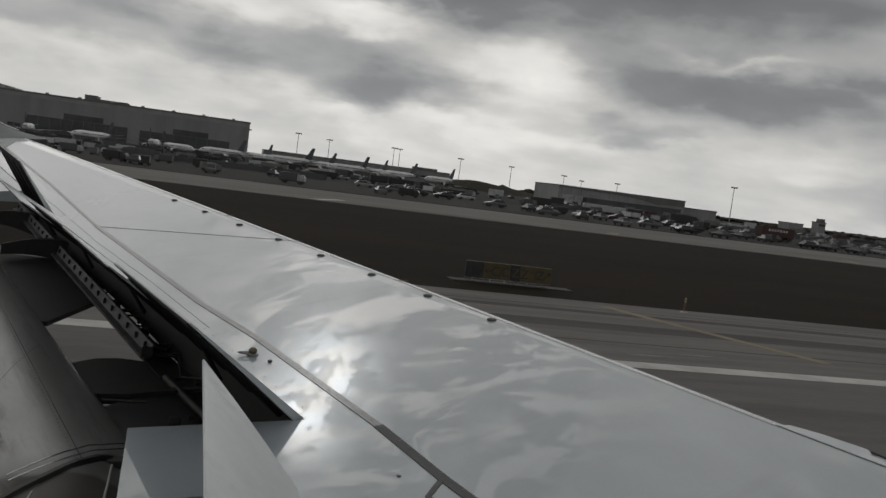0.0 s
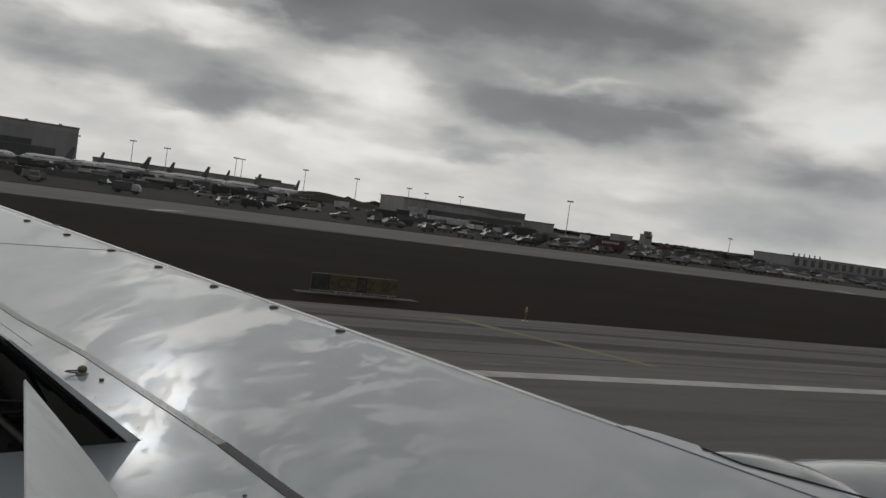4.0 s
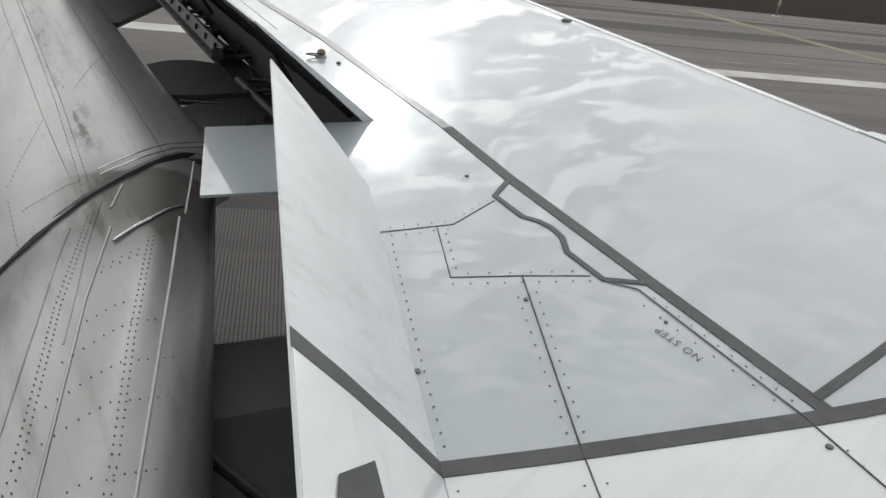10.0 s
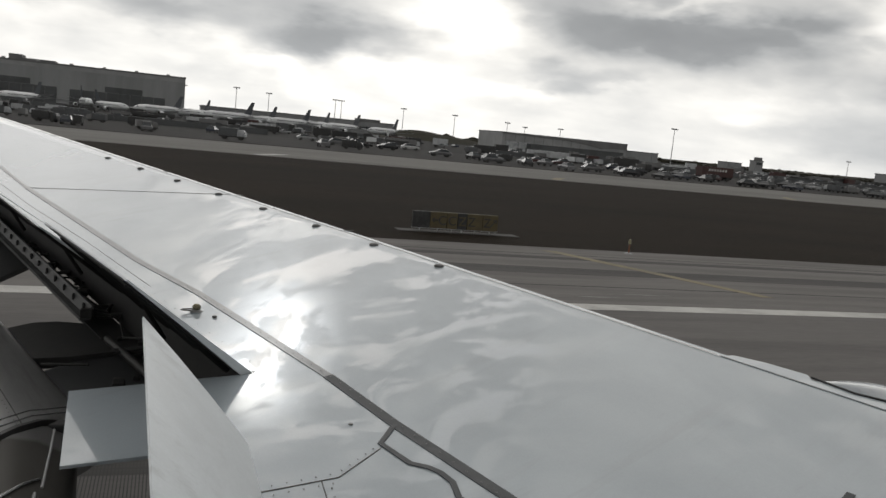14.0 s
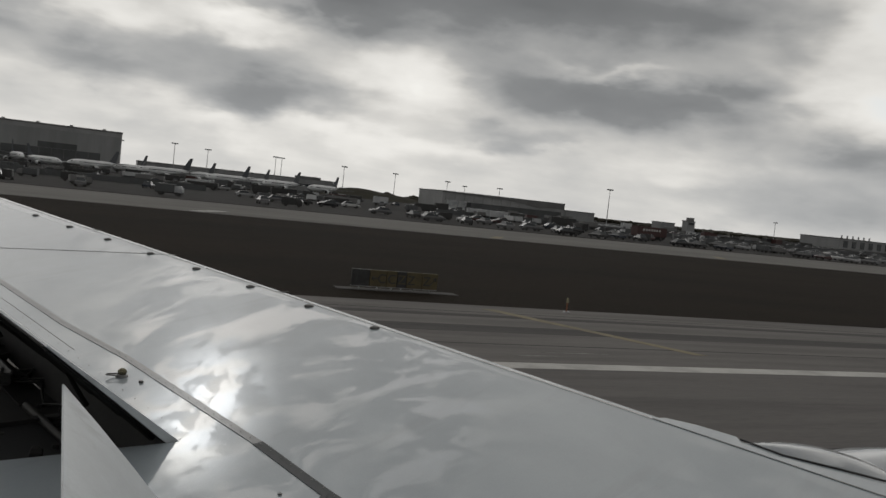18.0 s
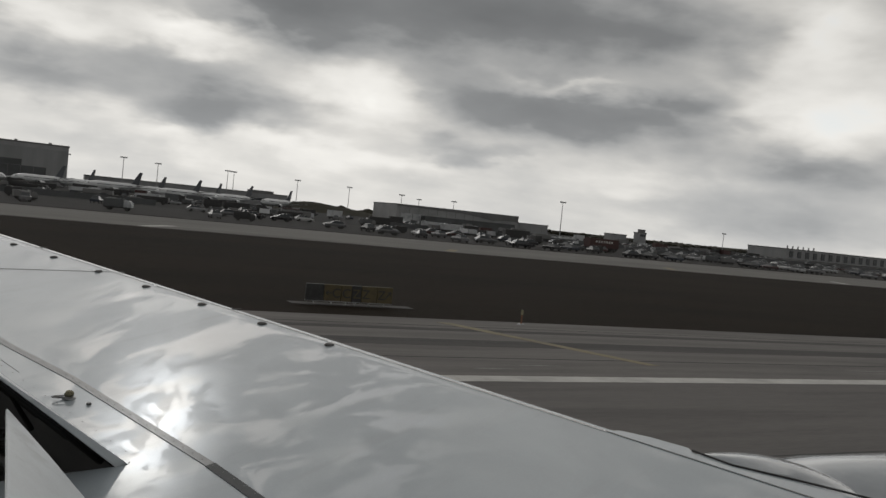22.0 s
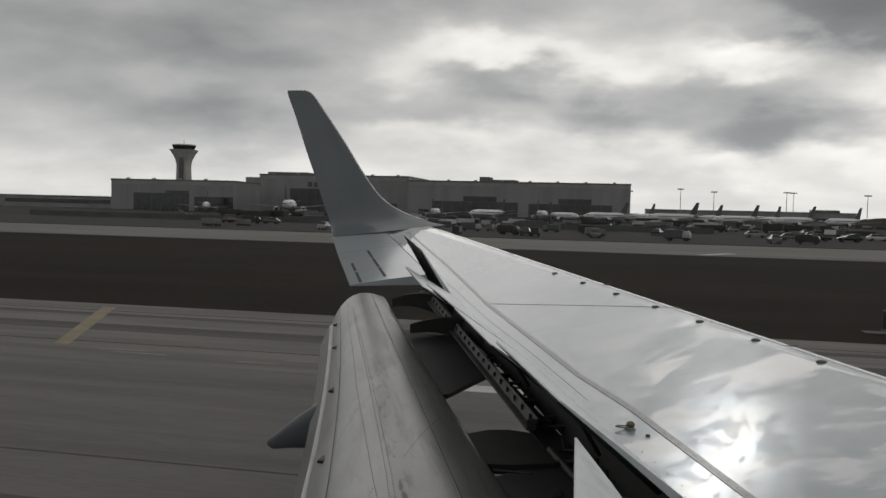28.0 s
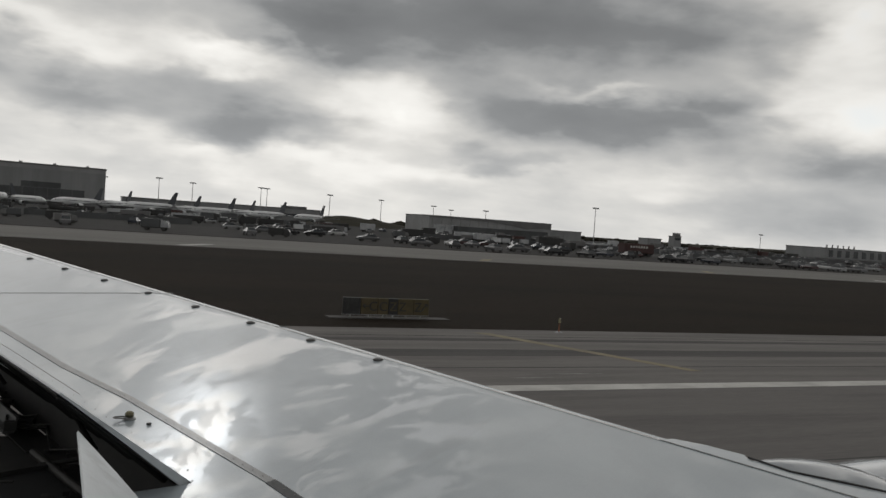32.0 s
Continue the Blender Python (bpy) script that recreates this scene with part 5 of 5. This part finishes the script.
building("warehouse", 452, 466, 600, 14, 5.6, "small flat-roofed building in the distance", roof_h=0.6, bays=3)

# control tower
tw = thing("control_tower", "tall grey control tower with a flared glass cab", "control tower", at=(-437, 790, 0.03))
rr = []
for z, hw in ((0, 7.0), (34, 5.8), (44, 5.6), (50, 6.6), (55, 8.6), (60, 11.2)):
    rr.append([(hw * sx, hw * 0.9 * sy, z) for sx, sy in ((-1, -1), (1, -1), (1, 1), (-1, 1))])
part("shaft", loft(rr), CONCRETE, tw)
part("shaft_recess", box((-2.3, -6.6, 4), (2.3, -4.2, 52)), GLASSD, tw, "dark vertical glazing strip")
part("cab", loft([[(r * math.cos(math.pi * k / 6), r * math.sin(math.pi * k / 6), z) for k in range(12)] for z, r in ((60, 10.2), (64, 11.8))]), GLASSD, tw, "flared dark glass cab")
part("cab_roof", loft([[(r * math.cos(math.pi * k / 6), r * math.sin(math.pi * k / 6), z) for k in range(12)] for z, r in ((64, 12.2), (65.2, 11.4))]), CONCRETE, tw)
part("antenna", rod((0, 0, 65), (0, 0, 70), 0.25), STEEL, tw)


# parked jets
def jet():
    j = thing("parked_jet", "white parked airliner with a dark blue tail", "aircraft", "parked airliners")
    prof_ = [(-19, 0.2), (-16, 0.9), (-11, 1.7), (-7, 1.95), (10, 1.95), (14, 1.7), (16.5, 1.2), (18, 0.5), (18.4, 0.1)]
    rings_ = []
    for s, r in prof_:
        zo = 3.4 + (0.9 * (-s - 7) / 12 if s < -7 else 0) - (0.35 * (s - 10) / 8 if s > 10 else 0)
        rings_.append([(s, r * math.cos(2 * math.pi * k / 18), zo + r * math.sin(2 * math.pi * k / 18)) for k in range(18)])
    part("fuselage", loft(rings_), JETWHITE, j, smooth=True)
    for sg in (-1, 1):
        part("wing", loft([[(4.2, sg * 1.6, 2.6), (-3.2, sg * 1.6, 2.6), (-3.2, sg * 1.6, 2.2), (3.8, sg * 1.6, 2.0)], [(-4.4, sg * 16.6, 3.9), (-6.2, sg * 16.6, 3.9), (-6.2, sg * 16.6, 3.8), (-4.5, sg * 16.6, 3.75)]]), JETGREY, j)
        part("tailplane", loft([[(-14.2, sg * 0.8, 4.6), (-17.6, sg * 0.8, 4.6), (-17.6, sg * 0.8, 4.4), (-14.4, sg * 0.8, 4.35)], [(-17.2, sg * 6.6, 5.3), (-18.8, sg * 6.6, 5.3), (-18.8, sg * 6.6, 5.2), (-17.3, sg * 6.6, 5.2)]]), JETGREY, j)
        e_ = part("engine", lathe([(-1.9, 0.5), (-1.0, 0.85), (0.5, 1.0), (1.6, 0.95), (2.0, 0.8)], (3.6, sg * 5.0, 1.75), "X", 16), JETWHITE, j, smooth=True)
        part("intake", lathe([(1.7, 0.78), (2.02, 0.76)], (3.6, sg * 5.0, 1.75), "X", 16), BLACK, e_)
        part("gear", rod((-1.5, sg * 2.8, 0.0), (-1.5, sg * 2.8, 2.4), 0.35, 0.15), RUBBER, j)
    part("fin", loft([[(-12.2, -0.25, 5.0), (-17.2, -0.2, 4.9), (-17.2, 0.2, 4.9), (-12.2, 0.25, 5.0)], [(-17.4, -0.08, 11.2), (-19.6, -0.06, 11.2), (-19.6, 0.06, 11.2), (-17.4, 0.08, 11.2)]]), JETTAIL, j, "dark blue tail fin")
    part("nose_gear", rod((13.6, 0, 0), (13.6, 0, 2.0), 0.25, 0.12), RUBBER, j)
    part("cockpit_window", box((15.6, -1.0, 3.75), (16.6, 1.0, 4.2)), GLASSD, j)
    part("window_band", box((-11, -1.97, 3.75), (12, 1.97, 4.0)), GLASSD, j, "dark cabin window band")
    return j


first = jet()
random.seed(11)
spots = [(-12.2, 462, -72, 1.0), (-8.6, 446, -112, 1.0), (-4.9, 462, -78, 1.05), (-3.4, 438, -60, 0.9), (-0.6, 452, -128, 1.0), (1.6, 476, -118, 1.0), (3.7, 446, -136, 1.05), (5.6, 470, -130, 1.0),
         (7.7, 448, -134, 1.0), (9.4, 478, -126, 1.0), (11.2, 452, -133, 1.0), (14.0, 470, -131, 1.0), (-16.5, 430, -40, 0.8), (-27.5, 452, -64, 1.1)]
for b_, y, a, k in spots:
    copy_thing(first, pose(y * math.tan(radians(b_)), y, 0.03, 0, 0, a) @ Matrix.Scale(k, 4))
first.matrix_basis = pose(-188, 462, 0.03, 0, 0, -63) @ Matrix.Scale(1.55, 4)


# light masts
def mast(x, y, h):
    m = thing("light_mast", "tall thin steel apron light mast", "light mast", "apron light masts", at=(x, y, 0.03))
    part("pole", rod((0, 0, 0), (0, 0, h), 0.28, 0.16, 8), STEEL, m)
    part("lamp_bar", box((-2.1, -0.25, h - 0.2), (2.1, 0.25, h + 0.3)), STEEL, m)
    for k in range(4):
        part("floodlight", box((-2.0 + 1.1 * k, -0.6, h - 0.55), (-1.3 + 1.1 * k, 0.1, h - 0.15)), JETGREY, m)
    return m


for b_, y, h in ((-0.9, 560, 20), (-4.2, 560, 22), (-6.3, 575, 21), (-10.7, 560, 21), (-11.1, 600, 22), (-15.3, 560, 20), (-18.8, 570, 19.5), (-22.4, 560, 18), (-23.6, 600, 17), (-26, 540, 17), (31.5, 600, 21), (17, 640, 26), (-33.4, 420, 21), (-44, 520, 15)):
    mast(bearing(y, b_), y, h)


# cars, vans and trailers along the taxiway
def car(paint):
    c = thing("parked_car", "parked car on the airport lot", "car", "parked cars")
    rr_ = [[(x, -0.85, 0.35), (x, 0.85, 0.35), (x, 0.88, 0.75), (x, 0.8, z), (x, -0.8, z), (x, -0.88, 0.75)] for x, z in ((-2.2, 0.8), (-2.0, 0.98), (1.0, 1.0), (2.0, 0.86), (2.25, 0.6))]
    part("body", loft(rr_), paint, c)
    part("cabin", loft([[(-1.9, -0.74, 0.95), (0.9, -0.74, 0.97), (0.9, 0.74, 0.97), (-1.9, 0.74, 0.95)], [(-1.3, -0.6, 1.45), (0.2, -0.6, 1.45), (0.2, 0.6, 1.45), (-1.3, 0.6, 1.45)]]), GLASSD, c, "dark window band")
    part("roof", box((-1.3, -0.6, 1.44), (0.2, 0.6, 1.5)), paint, c)
    for sx in (-1.35, 1.35):
        for sy in (-0.78, 0.78):
            part("wheel", rod((sx, sy - 0.1, 0.32), (sx, sy + 0.1, 0.32), 0.32, seg=12), RUBBER, c)
    return c


models = [car(p) for p in CARPAINTS]
used = [False] * len(models)
random.seed(5)
for row, (y, x0, x1, step) in enumerate(((138, 46, 250, 6.4), (147, 58, 262, 5.8), (158, 40, 270, 6.0), (173, 34, 290, 6.0), (192, 30, 300, 6.4), (236, 40, 300, 7.6), (268, 60, 330, 8.0), (312, 20, 380, 9.0), (152, -70, 30, 13.0), (185, -90, 30, 11.0), (260, -60, 40, 9.0), (330, -150, 60, 12.0))):
    x = x0
    while x < x1:
        if random.random() < 0.62:
            k = random.choice((0, 1, 1, 1, 2, 3, 3, 3, 4, 4, 5, 5))
            m = pose(x, y + random.uniform(-1.5, 1.5), 0.036 if y < 204 else 0.03, 0, 0, random.choice((0, 90, 90, 180, 75)))
            if used[k]:
                copy_thing(models[k], m)
            else:
                models[k].matrix_basis = m
                used[k] = True
        x += step * random.uniform(0.8, 1.3)


def trailer(x, y, ln, h, mat, label, rot=0.0):
    t_ = thing("trailer", label, "trailer", "parked trailers", at=(x, y, 0.036 if y < 204 else 0.03))
    t_.rotation_euler = (0, 0, radians(rot))
    part("body", box((-ln / 2, -1.25, 0.9), (ln / 2, 1.25, 0.9 + h), 0.05), mat, t_)
    part("chassis", box((-ln / 2 + 0.3, -0.5, 0.6), (ln / 2 - 0.3, 0.5, 0.9)), BLACK, t_)
    for sx in (-ln / 2 + 1.2, ln / 2 - 1.4):
        for sy in (-1.0, 1.0):
            part("wheel", rod((sx, sy - 0.15, 0.45), (sx, sy + 0.15, 0.45), 0.45, seg=12), RUBBER, t_)
    return t_


def service_truck(paint, box_mat):
    """Short airport truck: chassis, cab with windscreen, load box and four wheels."""
    v = thing("service_truck", "boxy airport service truck parked beside the taxiway", "truck", "service trucks")
    part("chassis", box((-2.9, -0.8, 0.5), (2.9, 0.8, 0.75)), BLACK, v)
    part("cab", loft([[(1.3, -1.0, 0.76), (2.95, -1.0, 0.76), (2.95, 1.0, 0.76), (1.3, 1.0, 0.76)], [(1.3, -1.0, 1.5), (2.9, -1.0, 1.5), (2.9, 1.0, 1.5), (1.3, 1.0, 1.5)], [(1.35, -0.9, 2.2), (2.45, -0.9, 2.2), (2.45, 0.9, 2.2), (1.35, 0.9, 2.2)]]), paint, v)
    part("windscreen", slab([(2.88, -0.85, 1.52), (2.88, 0.85, 1.52), (2.5, 0.8, 2.14), (2.5, -0.8, 2.14)], 0.03, (-1, 0, -0.6)), GLASSD, v)
    part("load_box", box((-2.9, -1.05, 0.76), (1.2, 1.05, 2.5), 0.05), box_mat, v)
    for sx in (-1.8, 1.9):
        for sy in (-0.9, 0.9):
            part("wheel", rod((sx, sy - 0.14, 0.42), (sx, sy + 0.14, 0.42), 0.42, seg=12), RUBBER, v)
    return v


random.seed(17)
trucks = [service_truck(a, b) for a, b in ((JETGREY, HANGAR_D), (ROOF, ROOF), (BLACK, BLACK), (ROOF, HANGAR_D))]
standing = [False] * len(trucks)
for k in range(64):
    b_, y = random.uniform(30, -46), random.choice((random.uniform(142, 200), random.uniform(210, 350)))
    x = bearing(y, b_)
    i = random.choice((0, 0, 1, 2, 2, 3))
    m = pose(x, y, 0.036 if y < 204 else 0.03, 0, 0, random.choice((0, 180, 90, 15, -20, 165))) @ Matrix.Scale(random.uniform(0.7, 0.92), 4)
    if standing[i]:
        copy_thing(trucks[i], m)
    else:
        trucks[i].matrix_basis = m
        standing[i] = True
tr = trailer(121, 165, 8.5, 2.2, RED, "faded dark red trailer with pale lettering bars")
for k in range(7):
    part("sign_bar", box((-2.6 + 0.75 * k, -1.29, 2.1), (-2.15 + 0.75 * k, -1.26, 2.6)), LINE, tr, "pale lettering bar")
random.seed(9)
for k in range(120):
    b_ = random.uniform(26, -46)
    y = random.uniform(215, 380)
    trailer(bearing(y, b_), y, random.uniform(3, 9.5), random.uniform(0.8, 2.2), random.choice((HANGAR_D, BLACK, JETGREY, RED, ROOF, BLACK, ROOF, BLACK)), "parked service trailer on the apron", random.uniform(-20, 20))
for x0, x1, y in ((-160, -40, 205), (-30, 24, 214), (90, 260, 226), (260, 480, 244)):
    f_ = thing("fence", "dark low blast fence along the apron", "fence", at=((x0 + x1) / 2, y, 0.03))
    hw = (x1 - x0) / 2
    n = int(hw * 2 / 8)
    for k in range(n):
        a, b = -hw + 2 * hw * k / n, -hw + 2 * hw * (k + 1) / n
        part("panel", box((a + 0.1, -0.1, 0.1), (b - 0.1, 0.1, 1.5)), HANGAR_D, f_)
        part("post", box((a - 0.08, -0.12, 0), (a + 0.08, 0.12, 1.7)), HANGAR_D, f_)


def baggage_cart(mat):
    c = thing("baggage_cart", "small covered baggage cart standing on the apron", "baggage cart", "baggage carts")
    part("deck", box((-1.4, -0.75, 0.42), (1.4, 0.75, 0.52)), STEEL, c)
    part("hood", loft([[(-1.35, -0.72, 0.53), (1.35, -0.72, 0.53), (1.35, 0.72, 0.53), (-1.35, 0.72, 0.53)], [(-1.3, -0.65, 1.75), (1.3, -0.65, 1.75), (1.3, 0.65, 1.75), (-1.3, 0.65, 1.75)]]), mat, c)
    for sx in (-1.0, 1.0):
        part("wheel", rod((sx, -0.7, 0.22), (sx, 0.7, 0.22), 0.22, seg=10), RUBBER, c)
    return c


random.seed(31)
carts = [baggage_cart(m) for m in (JETWHITE, JETGREY, HANGAR_D, BLACK)]
placed = [False] * len(carts)
for k in range(26):
    y0_ = random.uniform(215, 400)
    x0_ = bearing(y0_, random.uniform(24, -40))
    for q in range(random.randint(2, 5)):
        m = pose(x0_ + 3.3 * q, y0_ + 0.3 * q, 0.03, 0, 0, random.uniform(-8, 8))
        i = random.choice((0, 1, 1, 2, 2, 3))
        if placed[i]:
            copy_thing(carts[i], m)
        else:
            carts[i].matrix_basis = m
            placed[i] = True

# row of direction sign panels in the grass
sg_ = thing("taxiway_sign", "yellow and black taxiway direction sign on a concrete pad", "sign", at=(12.0, 33.8, 0.0))
for k, (x0, x1, m) in enumerate(((-1.95, -1.18, BLACK), (-1.16, -0.42, SIGNY), (-0.40, 0.06, SIGNY), (0.08, 0.50, BLACK), (0.52, 1.22, SIGNY), (1.24, 1.95, SIGNY))):
    pn = part("panel", box((x0, -0.07, 0.16), (x1, 0.07, 0.86), 0.015), m, sg_, "black sign panel" if m is BLACK else "yellow sign panel")
    part("frame", box((x0 - 0.005, -0.055, 0.13), (x1 + 0.005, 0.055, 0.165)), STEEL, pn)


def sign_word(text, x, mat):
    """Letters standing on the face of the sign."""
    cu = bpy.data.curves.new("lettering", "FONT")
    cu.body, cu.size, cu.extrude, cu.align_x = text, 0.56, 0.002, "CENTER"
    tmp = new("lettering", cu)
    me = bpy.data.meshes.new_from_object(tmp.evaluated_get(bpy.context.evaluated_depsgraph_get()))
    bpy.data.objects.remove(tmp)
    me.transform(pose(x, -0.075, 0.32, 90, 0, 0))
    me.materials.append(mat)
    ob = new("lettering", me)
    ob.parent = sg_


sign_word("C", -0.62, BLACK)
sign_word("C", -0.17, BLACK)
sign_word("Z", 0.29, SIGNY)
sign_word("Z", 0.72, BLACK)
sign_word("Z", 1.44, BLACK)
for x0, z0, x1, z1 in ((-1.08, 0.51, -0.82, 0.51), (1.62, 0.36, 1.86, 0.66)):
    a, b = Vector((x0, -0.072, z0)), Vector((x1, -0.072, z1))
    tip, way = (a, (b - a).normalized()) if x0 < 0 else (b, (a - b).normalized())
    bm = rod(a, b, 0.024, seg=6)
    for turn in (0.7, -0.7):
        add_rod(bm, tip, tip + Matrix.Rotation(turn, 3, "Y") @ way * 0.14, 0.022, seg=6)
    part("arrow", bm, BLACK, sg_, "black painted arrow")
for x in (-1.6, -0.8, -0.15, 0.3, 0.9, 1.6):
    part("leg", rod((x, 0, 0), (x, 0, 0.17), 0.03), STEEL, sg_)
part("sign_pad", box((-2.6, -0.4, -0.05), (2.9, 0.4, 0.03)), DIRTBAND, sg_, "grey concrete pad")

# bare trees and low wooded rise along the horizon
random.seed(21)
bm = bmesh.new()
for b0, b1, y, h in ((-60, 50, 900, 3.8), (-24, -13, 700, 5.6), (-62, -26, 640, 2.8), (30, 60, 640, 4.5)):
    x, xe = bearing(y, b1), bearing(y, b0)
    while x < xe:
        hh = h * random.uniform(0.55, 1.05)
        r = random.uniform(3, 7)
        yy = y + random.uniform(-12, 12)
        for _ in range(2):
            c = Vector((x + random.uniform(-3, 3), yy, hh * random.uniform(0.3, 0.7)))
            vs = [bm.verts.new(c + Vector((r * random.uniform(0.5, 1.1) * math.cos(a), r * 0.5 * math.sin(a), hh * 0.5 * q * random.uniform(0.6, 1.0)))) for q in (-1, 0.1, 0.75) for a in [2 * math.pi * k / 6 for k in range(6)]]
            tip = bm.verts.new(c + Vector((random.uniform(-1, 1), 0, hh * 0.5)))
            for lv in range(2):
                for k in range(6):
                    bm.faces.new((vs[lv * 6 + k], vs[lv * 6 + (k + 1) % 6], vs[lv * 6 + 6 + (k + 1) % 6], vs[lv * 6 + 6 + k]))
            for k in range(6):
                bm.faces.new((vs[12 + k], vs[12 + (k + 1) % 6], tip))
        x += random.uniform(3.5, 8)
tagged(link("tree_line", bm, TREE), "dark bare winter woods along the horizon", "trees", kind="stuff")


# low dark earth mounds beyond the apron
def mound(b0, b1, y, h):
    x0, x1 = bearing(y, b1), bearing(y, b0)
    bm = bmesh.new()
    rows_ = []
    for i in range(25):
        f = i / 24
        z = h * (math.sin(math.pi * f) ** 0.7) * (0.88 + 0.12 * math.sin(9 * f + y))
        x = x0 + (x1 - x0) * f
        rows_.append([(x, y - 26, -0.3), (x, y - 12, z * 0.55), (x, y - 3, z * 0.95), (x, y + 4, z), (x, y + 20, z * 0.5), (x, y + 30, -0.3)])
    tagged(link("earth_mound", add_loft(bm, rows_, closed=False), TREE, smooth=True), "low dark earth mound behind the apron", "mound", kind="structure")


mound(-21, -13.2, 520, 6.6)
mound(-27, -20, 540, 5.6)
mound(-62, -33, 700, 6.0)
